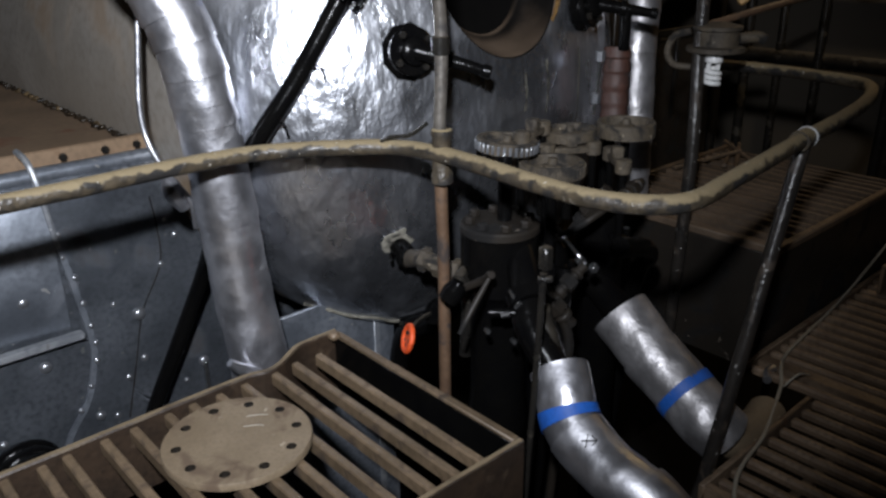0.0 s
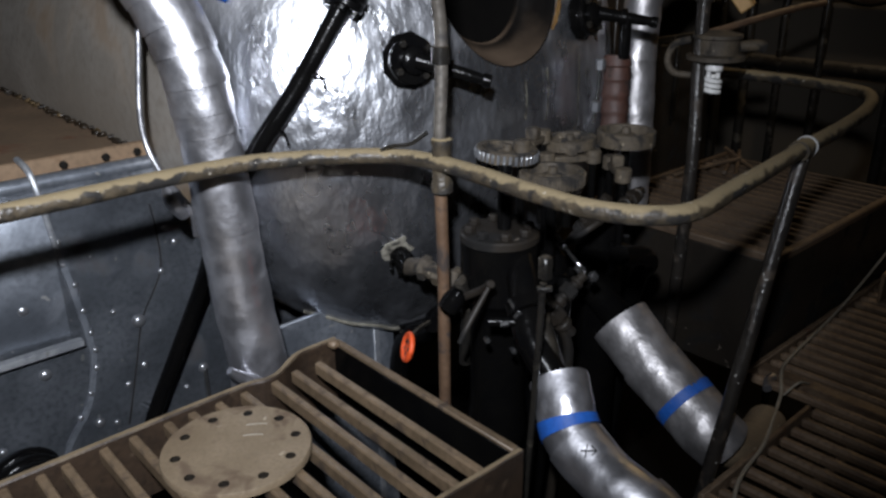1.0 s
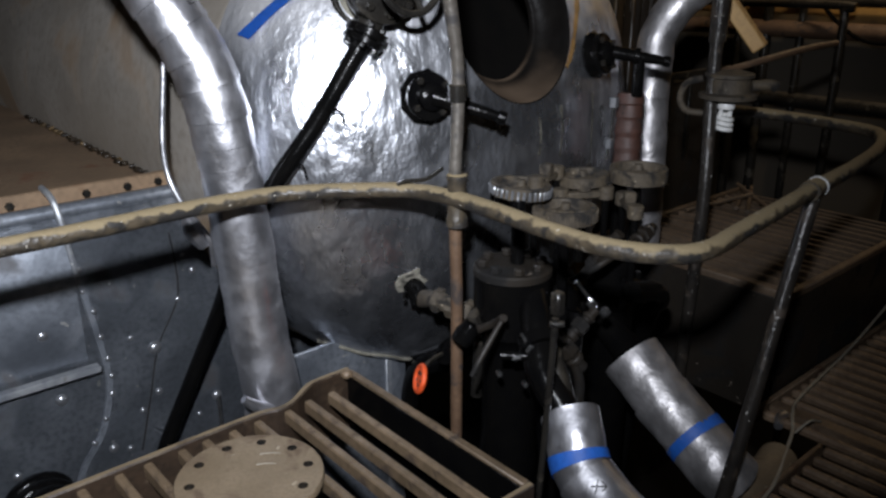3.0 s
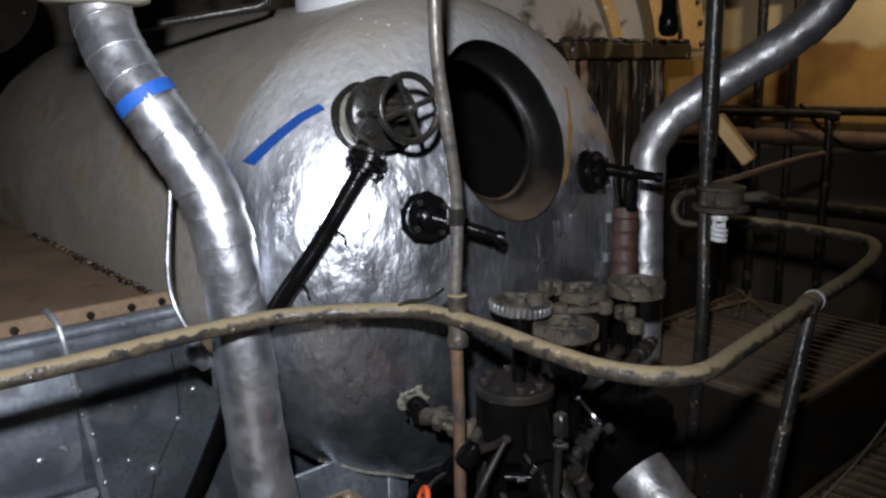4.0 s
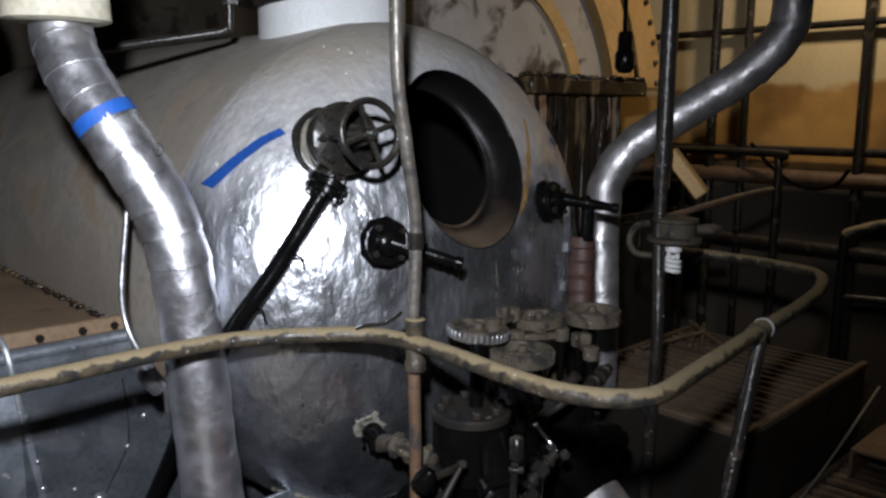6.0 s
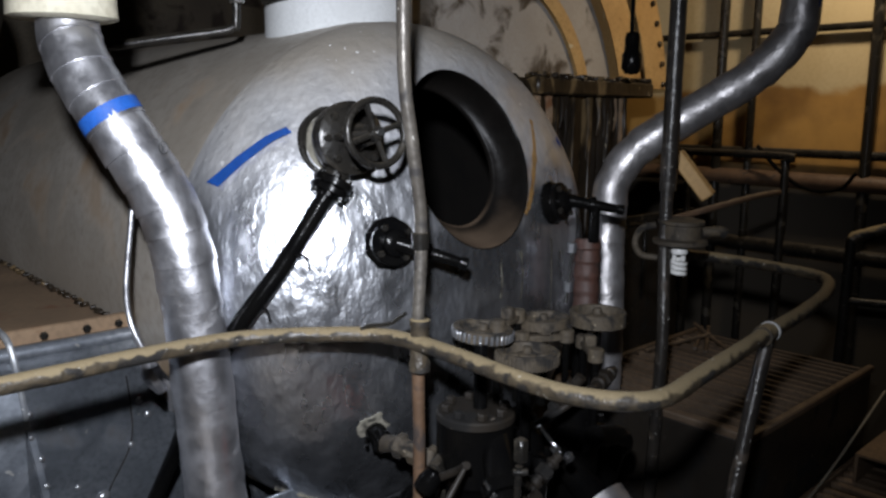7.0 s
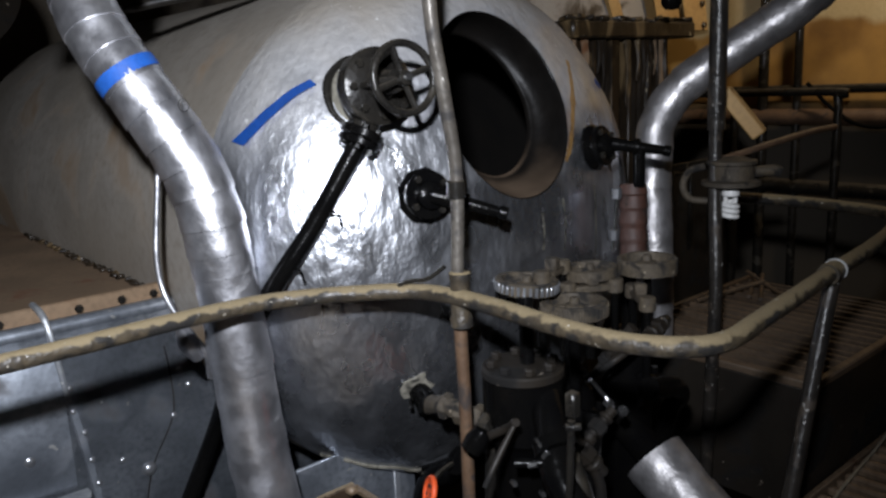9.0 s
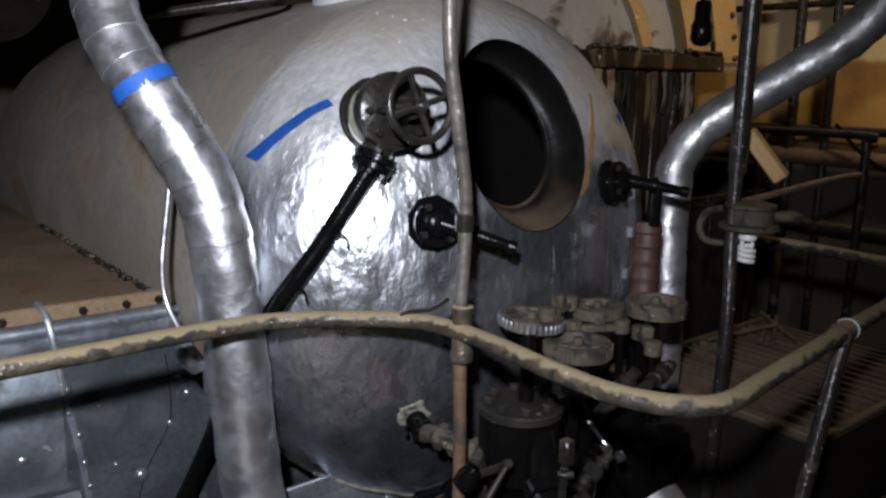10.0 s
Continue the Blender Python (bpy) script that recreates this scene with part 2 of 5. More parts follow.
def finish(name, bm, material, smooth=True):
    bmesh.ops.recalc_face_normals(bm, faces=bm.faces)
    me = bpy.data.meshes.new(name)
    bm.to_mesh(me)
    bm.free()
    me.materials.append(material)
    if smooth:
        me.shade_smooth()
        me.set_sharp_from_angle(angle=radians(38))
    return me


def part(name, bm, material, parent=None, label="", smooth=True):
    """One mesh object, laid out in the world, under a thing or a part."""
    ob = new(name, finish(name, bm, material, smooth) if isinstance(bm, bmesh.types.BMesh) else bm)
    if parent:
        ob.parent = parent
        ob.matrix_parent_inverse = world_of(parent).inverted()
    return tagged(ob, label)


def thing(name, at, label, category, group="", kind=""):
    ob = new(name)
    ob.empty_display_size = 0.05
    ob.matrix_basis = Matrix.Translation(at)
    return tagged(ob, label, category, group, kind)


def single(name, bm, material, label, category, group="", kind="", smooth=True):
    return tagged(part(name, bm, material, None, "", smooth), label, category, group, kind)


def toward(at, direction):
    """A pose at a place with its z axis along direction."""
    return Matrix.Translation(at) @ Vector(direction).to_track_quat("Z", "Y").to_matrix().to_4x4()


def lathe(profile, seg=24, m=None, bm=None, squash=(1, 1)):
    """Turns (radius, height) pairs round z; closes ends that lie on the axis."""
    bm = bm or bmesh.new()
    m = m or Matrix()
    rings = []
    for r, z in profile:
        if r < 1e-6:
            rings.append([bm.verts.new(m @ Vector((0, 0, z)))])
        else:
            rings.append([bm.verts.new(m @ Vector((squash[0] * r * math.cos(2 * math.pi * i / seg), squash[1] * r * math.sin(2 * math.pi * i / seg), z))) for i in range(seg)])
    for a, b in zip(rings, rings[1:]):
        for i in range(seg):
            j = (i + 1) % seg
            if len(a) == 1:
                bm.faces.new((a[0], b[i], b[j]))
            elif len(b) == 1:
                bm.faces.new((a[i], b[0], a[j]))
            else:
                bm.faces.new((a[i], b[i], b[j], a[j]))
    return bm


def disc(r, z0, z1, edge=0.003, seg=24, m=None, bm=None):
    return lathe([(0, z0), (r - edge, z0), (r, z0 + edge), (r, z1 - edge), (r - edge, z1), (0, z1)], seg, m, bm)


def smooth_line(points, steps=6):
    """A Catmull-Rom line through points."""
    p = [Vector(q) for q in points]
    p = [2 * p[0] - p[1]] + p + [2 * p[-1] - p[-2]]
    out = []
    for a, b, c, d in zip(p, p[1:], p[2:], p[3:]):
        for k in range(steps):
            t = k / steps
            out.append(0.5 * (2 * b + (c - a) * t + (2 * a - 5 * b + 4 * c - d) * t * t + (3 * b - a - 3 * c + d) * t ** 3))
    return out + [p[-2]]


def tube(points, r, seg=14, steps=6, caps=True, bm=None, wobble=0.0, seed=0.0):
    """A pipe swept along a smooth line; wobble dents it."""
    bm = bm or bmesh.new()
    line = smooth_line(points, steps) if steps else [Vector(q) for q in points]
    side = None
    rings = []
    for i, q in enumerate(line):
        d = (line[min(i + 1, len(line) - 1)] - line[max(i - 1, 0)]).normalized()
        if side is None:
            side = d.orthogonal().normalized()
        side = (side - d * side.dot(d)).normalized()
        up = d.cross(side)
        ring = []
        for k in range(seg):
            w = side * math.cos(2 * math.pi * k / seg) + up * math.sin(2 * math.pi * k / seg)
            rr = r(i / (len(line) - 1)) if callable(r) else r
            if wobble:
                rr *= 1 + wobble * noise.noise((q + w * rr) * 12 + Vector((seed, 0, 0)))
            ring.append(bm.verts.new(q + w * rr))
        rings.append(ring)
    for a, b in zip(rings, rings[1:]):
        for k in range(seg):
            j = (k + 1) % seg
            bm.faces.new((a[k], a[j], b[j], b[k]))
    if caps:
        bm.faces.new(rings[0][::-1])
        bm.faces.new(rings[-1])
    return bm


def block(lo, hi, bevel=0.004, bm=None, m=None):
    """A box between two corners with worn edges."""
    bm = bm or bmesh.new()
    lo, hi = Vector(lo), Vector(hi)
    made = bmesh.ops.create_cube(bm, size=1.0)["verts"]
    for v in made:
        v.co = Vector(((lo[i] + hi[i]) / 2 + v.co[i] * (hi[i] - lo[i]) for i in range(3)))
    if bevel:
        edges = list({e for v in made for e in v.link_edges})
        out = bmesh.ops.bevel(bm, geom=edges, offset=bevel, segments=1, affect="EDGES")
        made = list({v for f in out["faces"] for v in f.verts} | {v for v in made if v.is_valid})
    if m:
        for v in made:
            v.co = m @ v.co
    return bm

# ---- setting ----
single("ground", block((-6, -5, -2.3), (9, 9, -2.2), 0), FLAT_BLACK, "sooty black plating at the bottom of the boiler space", "floor", kind="structure", smooth=False)
single("wall_east", block((5.5, -4, -2.2), (5.65, 9, 3.6), 0), BULKHEAD, "cream bulkhead with a rust-orange band over grimy dark paint", "wall", kind="structure", smooth=False)
single("wall_north", block((-6, 8.8, -2.2), (5.5, 9, 3.6), 0), WALLLOW, "dark grimy bulkhead behind the boiler", "wall", kind="structure", smooth=False)
single("wall_west", block((-6, -4, -2.2), (-5.85, 8.8, 3.6), 0), WALLLOW, "dark grimy bulkhead", "wall", kind="structure", smooth=False)
single("wall_south", block((-5.85, -4, -2.2), (5.5, -3.85, 3.6), 0), WALLLOW, "dark grimy bulkhead behind the walkway", "wall", kind="structure", smooth=False)
single("ceiling", block((-6, -4, 3.6), (5.65, 9, 3.75), 0), FLAT_BLACK, "sooty dark deckhead", "ceiling", kind="structure", smooth=False)

# ---- boiler drum ----
DX, DY, DZ, DR, DH = 2.046, 2.409, 1.014, 0.975, 0.60   # centre of the head's rim, radius, depth of the dish
OX, OZ, OA, OB = 1.974, 1.488, 0.266, 0.309             # the open manhole


def dish(x, z):
    """Depth y of the head's outer face."""
    q = min(1.0, ((x - DX) ** 2 + (z - DZ) ** 2) / DR ** 2)
    return DY - DH * math.sqrt(1 - q)


def normal_at(x, z):
    e = 0.002
    return Vector(((dish(x + e, z) - dish(x - e, z)) / (2 * e), -1, (dish(x, z + e) - dish(x, z - e)) / (2 * e))).normalized()


def on_head(x, z, out=0.0):
    return Vector((x, dish(x, z), z)) + normal_at(x, z) * out


def swell(x, z):
    return 0.007 * noise.noise(Vector((x * 4, 0, z * 4))) + 0.0035 * noise.noise(Vector((x * 11, 3, z * 9))) + 0.0012 * noise.noise(Vector((x * 34, 7, z * 22)))


def drum_head():
    bm = bmesh.new()
    seg, rings = 220, 90
    grid = []
    for i in range(rings + 1):
        s = math.sin(i / rings * math.pi / 2)
        row = []
        for k in range(seg):
            a = 2 * math.pi * k / seg
            ox, oz = OX + OA * math.cos(a), OZ + OB * math.sin(a)
            rx, rz = DX + DR * math.cos(a), DZ + DR * math.sin(a)
            x, z = ox + (rx - ox) * s, oz + (rz - oz) * s
            row.append(bm.verts.new((x, dish(x, z) + swell(x, z) * (1 - s ** 8), z)))
        grid.append(row)
    for a, b in zip(grid, grid[1:]):
        for k in range(seg):
            j = (k + 1) % seg
            bm.faces.new((a[k], a[j], b[j], b[k]))
    return bm


def manhole_rim():
    bm = bmesh.new()
    rows = []
    for k in range(72):
        a = 2 * math.pi * k / 72
        x, z = OX + OA * math.cos(a), OZ + OB * math.sin(a)
        y = dish(x, z) + swell(x, z)
        row = [(x, y + 0.001, z)]
        for s, dy in ((0.988, 0.003), (0.976, 0.012), (0.965, 0.03), (0.945, 0.055), (0.915, 0.08), (0.88, 0.1), (0.845, 0.113), (0.81, 0.121), (0.79, 0.125), (0.78, 0.133), (0.785, 0.145), (0.85, 0.155), (1.0, 0.16)):
            row.append((OX + (x - OX) * s, y + dy, OZ + (z - OZ) * s))
        rows.append([bm.verts.new(q) for q in row])
    for a, b in zip(rows, rows[1:] + rows[:1]):
        for i in range(len(a) - 1):
            bm.faces.new((a[i], a[i + 1], b[i + 1], b[i]))
    return bm


def strip_on_head(ends, width, lift=0.012, ragged=0.0):
    """A thin band that lies on the head along a line of (x, z)."""
    bm = bmesh.new()
    rows = []
    line = smooth_line([(x, 0, z) for x, z in ends], 8)
    for i, q in enumerate(line):
        d = (line[min(i + 1, len(line) - 1)] - line[max(i - 1, 0)]).normalized()
        side = Vector((-d.z, 0, d.x))
        w = width / 2 * (1 + ragged * noise.noise(q * 40))
        rows.append([bm.verts.new(on_head(q.x + side.x * w * k, q.z + side.z * w * k, lift - swell(q.x, q.z))) for k in (-1, 0, 1)])
    for a, b in zip(rows, rows[1:]):
        for i in range(2):
            bm.faces.new((a[i], a[i + 1], b[i + 1], b[i]))
    bmesh.ops.solidify(bm, geom=list(bm.faces), thickness=-0.004)
    return bm


drum = thing("boiler_drum", (DX, DY, DZ - DR), "silver-painted steel boiler drum with an open oval manhole", "boiler")
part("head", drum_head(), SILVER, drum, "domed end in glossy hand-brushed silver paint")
part("body", lathe([(DR, 0), (DR + 0.005, 0.02), (DR + 0.003, 3.4), (0, 3.4)], 120, toward((DX, DY, DZ), (0, 1, 0))), SILVER_BODY, drum, "dusty dull silver shell")
part("manhole_rim", manhole_rim(), NECK, drum, "black rim of the open manhole, its lit bottom painted dusty brown")
# Black lining added so the unlit inside reads dark through the manhole.
part("lining", lathe([(DR - 0.02, 0.02), (DR - 0.02, 3.38), (0, 3.38)], 64, toward((DX, DY, DZ), (0, 1, 0))), FLAT_BLACK, drum, "black lining that holds the drum's inner darkness")
part("blue_tape", strip_on_head([(1.183, 1.411), (1.232, 1.468), (1.276, 1.509), (1.33, 1.552), (1.381, 1.581)], 0.018), TAPE, drum, "strip of blue masking tape")
part("blue_tape", strip_on_head([(2.54, 1.545), (2.555, 1.53), (2.57, 1.51)], 0.03), TAPE, drum, "torn scrap of blue masking tape")
part("rust_streak", strip_on_head([(2.35, 1.62), (2.303, 1.519), (2.25, 1.41), (2.206, 1.328), (2.17, 1.283)], 0.024, 0.010, 0.9), OCHRE, drum, "orange rust streak running from the manhole")
for x, z0, z1 in ((2.13, 0.98, 1.16), (2.33, 0.9, 1.18), (2.02, 1.0, 1.13)):
    part("drip_mark", strip_on_head([(x, z1), (x + 0.004, (z0 + z1) / 2), (x - 0.003, z0)], 0.009, 0.009, 0.8), OLDWOOL, drum, "pale drip mark")
part("torn_lagging", tube([on_head(1.40 + 0.05 * i, 0.30 - 0.021 * i + 0.006 * math.sin(i * 1.7), 0.002) for i in range(8)], 0.008, 7, 4, True, None, 0.5, 3.0), OLDWOOL, drum, "ragged cream edge of torn lagging")
inner = thing("tube_plate", (2.02, 2.75, 1.2), "black tube plate deep inside the drum", "plate")
part("plate", disc(0.42, 0, 0.02, 0.003, 40, toward((2.03, 2.75, 1.45), (0, 1, 0))), FLAT_BLACK, inner)
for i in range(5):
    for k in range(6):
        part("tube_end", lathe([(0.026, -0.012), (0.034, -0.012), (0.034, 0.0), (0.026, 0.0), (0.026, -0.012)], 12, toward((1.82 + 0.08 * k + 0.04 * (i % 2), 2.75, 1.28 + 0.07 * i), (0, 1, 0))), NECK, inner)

# ---- boiler casing and ledge ----
CY, CZ = 2.66, 0.87
casing = thing("boiler_casing", (0.4, CY, -2.2), "grey riveted sheet-metal boiler casing under the drum", "casing")


def casing_y(x, z):
    return CY + 0.007 * noise.noise(Vector((x * 3, 0, z * 3))) + 0.002 * noise.noise(Vector((x * 12, 5, z * 12)))


def casing_front():
    bm = bmesh.new()
    prof = [(0.07, CZ), (0.03, CZ - 0.008), (0.008, CZ - 0.03), (0, CZ - 0.06)] + [(0, CZ - 0.06 - 0.06 * i) for i in range(1, 30)] + [(0, -2.2)]
    xs = [-1.6 + 0.06 * i for i in range(63)]
    rows = [[bm.verts.new((x, casing_y(x, z) + y, z)) for y, z in prof] for x in xs]
    for a, b in zip(rows, rows[1:]):
        for i in range(len(prof) - 1):
            bm.faces.new((a[i], a[i + 1], b[i + 1], b[i]))
    bmesh.ops.solidify(bm, geom=list(bm.faces), thickness=0.004)
    return bm


def seam_strip(points, width, lift):
    """A lapped strip that lies on the casing along (x, z) points."""
    bm = bmesh.new()
    rows = []
    line = smooth_line([(x, 0, z) for x, z in points], 8)
    for i, q in enumerate(line):
        d = (line[min(i + 1, len(line) - 1)] - line[max(i - 1, 0)]).normalized()
        side = Vector((-d.z, 0, d.x)) * width / 2
        rows.append([bm.verts.new((q.x + side.x * k, casing_y(q.x, q.z) - lift * l, q.z + side.z * k)) for k, l in ((-1, -0.3), (-0.9, 0.9), (0.9, 1.0), (1, -0.3))])
    for a, b in zip(rows, rows[1:]):
        for i in range(3):
            bm.faces.new((a[i], a[i + 1], b[i + 1], b[i]))
    for r in (rows[0], rows[-1]):
        bm.faces.new(r)
    return bm


def rivet(x, z, r):
    r *= 1.35
    return lathe([(r, 0), (r * 0.92, r * 0.3), (r * 0.6, r * 0.6), (0, r * 0.72)], 10, toward((x, casing_y(x, z) - 0.001, z), (0, -1, 0)))


part("front_sheet", casing_front(), SHEET, casing)
# Bead added so that the casing's top bend shows as a lit strip.
part("top_bead", tube([(-1.6, CY + 0.035, CZ - 0.012), (0.0, CY + 0.032, CZ - 0.01), (1.12, CY + 0.035, CZ - 0.012)], 0.026, 12, 8, True, None, 0.05, 2.0), SHEET, casing, "rounded bead added to catch light along the top edge")
ledge = part("ledge", block((-1.6, CY + 0.05, CZ - 0.06), (1.35, 6.0, CZ), 0.01), LEDGE, casing, "rusty brown dust-covered ledge")
angle = part("angle_bar", block((-1.2, CY + 0.10, CZ - 0.005), (1.09, CY + 0.125, CZ + 0.05), 0.005), LEDGE, casing, "rusty angle bar along the ledge")
for x in (0.3, 0.55, 0.79, 0.93, 1.04):
    part("bolt", disc(0.015, 0, 0.014, 0.003, 6, toward((x, CY + 0.1, CZ + 0.018), (0, -1, 0))), DARK_IRON, angle)
for i in range(26):
    y = 2.8 + 0.07 * i
    x = DX - math.sqrt(DR ** 2 - (CZ - DZ) ** 2) - 0.012 + random.uniform(-0.01, 0.01)
    part("scale_flake", block((-0.018, -0.02, 0), (0.018, 0.02, 0.018), 0.006, None, Matrix.Translation((x, y, CZ)) @ Euler((random.uniform(-0.4, 0.4), random.uniform(-0.4, 0.4), random.uniform(0, 3))).to_matrix().to_4x4()), RUSTBLOCK, ledge)
part("seam_strip", seam_strip([(0.668, 0.86), (0.682, 0.723), (0.717, 0.47), (0.74, 0.28), (0.737, 0.18), (0.69, 0.03), (0.595, -0.11), (0.56, -0.3)], 0.023, 0.006), SHEET, casing, "lapped seam strip with rivets")
part("strap", tube([(0.655, CY + 0.1, 0.93), (0.66, CY + 0.02, 0.91), (0.668, CY - 0.012, 0.84), (0.68, CY - 0.012, 0.72), (0.69, CY - 0.01, 0.62)], 0.011, 8, 5), SHEET_EDGE, casing)
part("panel", seam_strip([(-0.5, 0.55), (0.1, 0.55), (0.68, 0.55)], 0.46, 0.012), SHEET, casing, "proud sheet panel")
part("panel_flange", block((-0.5, CY - 0.05, 0.29), (0.71, CY - 0.012, 0.315), 0.004), SHEET_EDGE, casing, "bent flange along a sheet panel")
part("seam_strip", seam_strip([(1.02, 0.72), (1.03, 0.6), (1.02, 0.46), (0.93, 0.3), (0.88, 0.12), (0.82, -0.1)], 0.005, 0.0012), DARK_STEEL, casing, "dark scored line")
for x, z, r in ((0.554, 0.46, 0.017), (0.915, 0.3, 0.019), (0.578, 0.21, 0.016), (1.024, 0.463, 0.009), (0.721, -0.047, 0.014), (0.779, -0.073, 0.01), (0.843, 0.064, 0.01), (1.054, -0.036, 0.009), (0.909, 0.121, 0.011), (0.834, 0.363, 0.008), (1.133, 0.02, 0.016), (0.70, 0.66, 0.009), (0.725, 0.5, 0.009), (0.735, 0.40, 0.009), (0.748, 0.31, 0.009), (0.752, 0.24, 0.009), (0.745, 0.17, 0.009), (0.71, 0.08, 0.009), (0.66, 0.0, 0.009), (0.70, 0.58, 0.008), (1.09, 0.56, 0.01), (1.06, 0.62, 0.01), (1.3, 0.05, 0.01), (1.45, 0.02, 0.01), (1.62, -0.05, 0.012), (1.7, -0.12, 0.01), (1.25, 0.17, 0.009), (1.38, -0.14, 0.01), (0.4, -0.02, 0.012), (0.3, 0.1, 0.012)):
    part("rivet", rivet(x, z, r), RIVET, casing)
part("drain_tab", block((1.125, CY - 0.02, -0.12), (1.141, CY - 0.002, 0.02), 0.003), STEEL, casing)
apron = thing("apron_plate", (1.5, 2.25, -1.2), "pale grey sheet apron below the drum", "plate")
part("sheet", block((1.22, 2.245, -1.2), (1.76, 2.26, 0.31), 0.004), SHEET, apron)
part("batten", block((1.655, 2.235, -1.2), (1.685, 2.244, 0.28), 0.003), SHEET_EDGE, apron)

hose = thing("rubber_hose", (0.45, 2.55, -0.3), "coiled black rubber hose against the casing", "hose")
part("coil", tube([(0.43 + 0.1 * math.cos(a * 0.5), 2.57 - 0.004 * a, -0.10 + 0.1 * math.sin(a * 0.5)) for a in range(0, 40)], 0.026, 12, 2), BLACK, hose)

drain = thing("black_pipe", (1.2, 2.3, 0.4), "black oily pipe running down behind the lagging, widened by its shadow", "pipe")
# Radius is enlarged to take in the soft shadow beside the pipe.
part("run", tube([(1.40, 1.955, 1.41), (1.26, 2.02, 1.17), (1.14, 2.09, 0.98), (1.1, 2.3, 0.7), (1.1, 2.5, 0.43), (0.98, 2.55, 0.15), (0.86, 2.57, -0.1), (0.7, 2.57, -0.5)], 0.028, 14, 8), BLACK, drain)
for z, x, y in ((1.22, 1.295, 2.0), (1.06, 1.19, 2.06)):
    part("wire_tie", tube([(x - 0.02, y - 0.03, z), (x + 0.02, y - 0.035, z - 0.01), (x + 0.035, y - 0.03, z - 0.05)], 0.004, 6, 3), BLACK, drain)
conduit = thing("thin_conduit", (0.93, 2.4, 0.9), "thin bright metal conduit curving down to the ledge", "conduit")
part("run", tube([(1.0, 2.47, 1.36), (0.98, 2.449, 1.27), (0.931, 2.385, 1.097), (0.92, 2.33, 0.99), (0.955, 2.30, 0.887), (1.0, 2.27, 0.80), (1.02, 2.3, 0.7)], 0.009, 10, 8), FOIL, conduit)

# ---- guard rail ----
rail = thing("guard_rail", (1.43, 1.6, 0), "bent pipe guard rail in worn dusty paint, lit top painted in", "railing")
RAIL_LINE = [(-0.6, 1.98, 1.0), (0.417, 1.965, 1.0), (0.83, 1.975, 1.0), (1.067, 1.953, 1.0), (1.273, 1.837, 1.0), (1.397, 1.72, 1.0), (1.433, 1.579, 1.0), (1.43, 1.42, 1.0), (1.415, 1.207, 1.0), (1.42, 1.041, 1.0), (1.477, 0.93, 1.0), (1.573, 0.88, 1.0), (1.792, 0.903, 1.0), (2.282, 0.965, 1.0), (2.705, 1.014, 1.0), (3.08, 1.09, 1.0), (3.30, 1.2, 1.0), (3.37, 1.403, 1.0), (3.39, 1.668, 1.0), (3.364, 1.9, 1.0)]
part("top_pipe", tube(RAIL_LINE, 0.0235, 18, 10, True, None, 0.06, 9.0), RAIL, rail)
part("post", tube([(2.30, 0.967, 0.985), (2.205, 0.966, 0.706), (2.085, 0.96, 0.378), (1.97, 0.966, -0.005), (1.945, 0.97, -0.09)], 0.0225, 14, 6, True, None, 0.06, 2.0), POST, rail, "chipped black post")
part("collar", tube([(2.25, 0.961, 1.0), (2.32, 0.97, 1.0)], 0.031, 16, 0), RAIL, rail, "pale welded collar")
part("weld_bead", tube([(2.312, 0.969, 1.0), (2.318, 0.97, 1.0), (2.324, 0.971, 1.0)], 0.0335, 18, 0, True, None, 0.12, 3.0), WHITE, rail, "bright white weld bead")
part("upper_standpipe", tube([(1.385, 1.6, 2.6), (1.389, 1.6, 1.93), (1.396, 1.6, 1.716), (1.425, 1.6, 1.55), (1.458, 1.6, 1.328), (1.448, 1.6, 1.07), (1.448, 1.6, 1.0)], 0.0185, 14, 8, True, None, 0.06, 4.0), GREY_PIPE, rail, "grimy grey bent standpipe")
part("lower_standpipe", tube([(1.448, 1.6, 1.0), (1.452, 1.6, 0.85), (1.457, 1.6, 0.63), (1.457, 1.6, 0.1), (1.457, 1.6, -1.6)], 0.0185, 14, 8, True, None, 0.06, 4.0), RUSTY_PIPE, rail, "rusty brown upright pipe")
part("cross_fitting", lathe([(0.024, -0.085), (0.031, -0.08), (0.031, -0.055), (0.027, -0.045), (0.029, 0.0), (0.027, 0.05), (0.030, 0.055), (0.030, 0.07), (0.022, 0.075)], 18, Matrix.Translation((1.447, 1.59, 0.995))), RAIL, rail, "dusty pipe cross fitting")
part("coupling", lathe([(0.019, -0.025), (0.025, -0.022), (0.025, 0.022), (0.019, 0.025)], 16, Matrix.Translation((1.455, 1.6, 1.29))), DARK_IRON, rail)
part("tie_wire", tube([(1.36, 1.75, 1.02), (1.37, 1.72, 1.035), (1.4, 1.67, 1.045), (1.43, 1.63, 1.08)], 0.006, 8, 5), DARK_IRON, rail)


# ---- foil-wrapped pipes ----
def bands(r, n, step=0.055):
    """A radius that grows a little towards each overlap of the foil."""
    return lambda s: r * (1 + step * ((s * n) % 1.0) - step / 2)


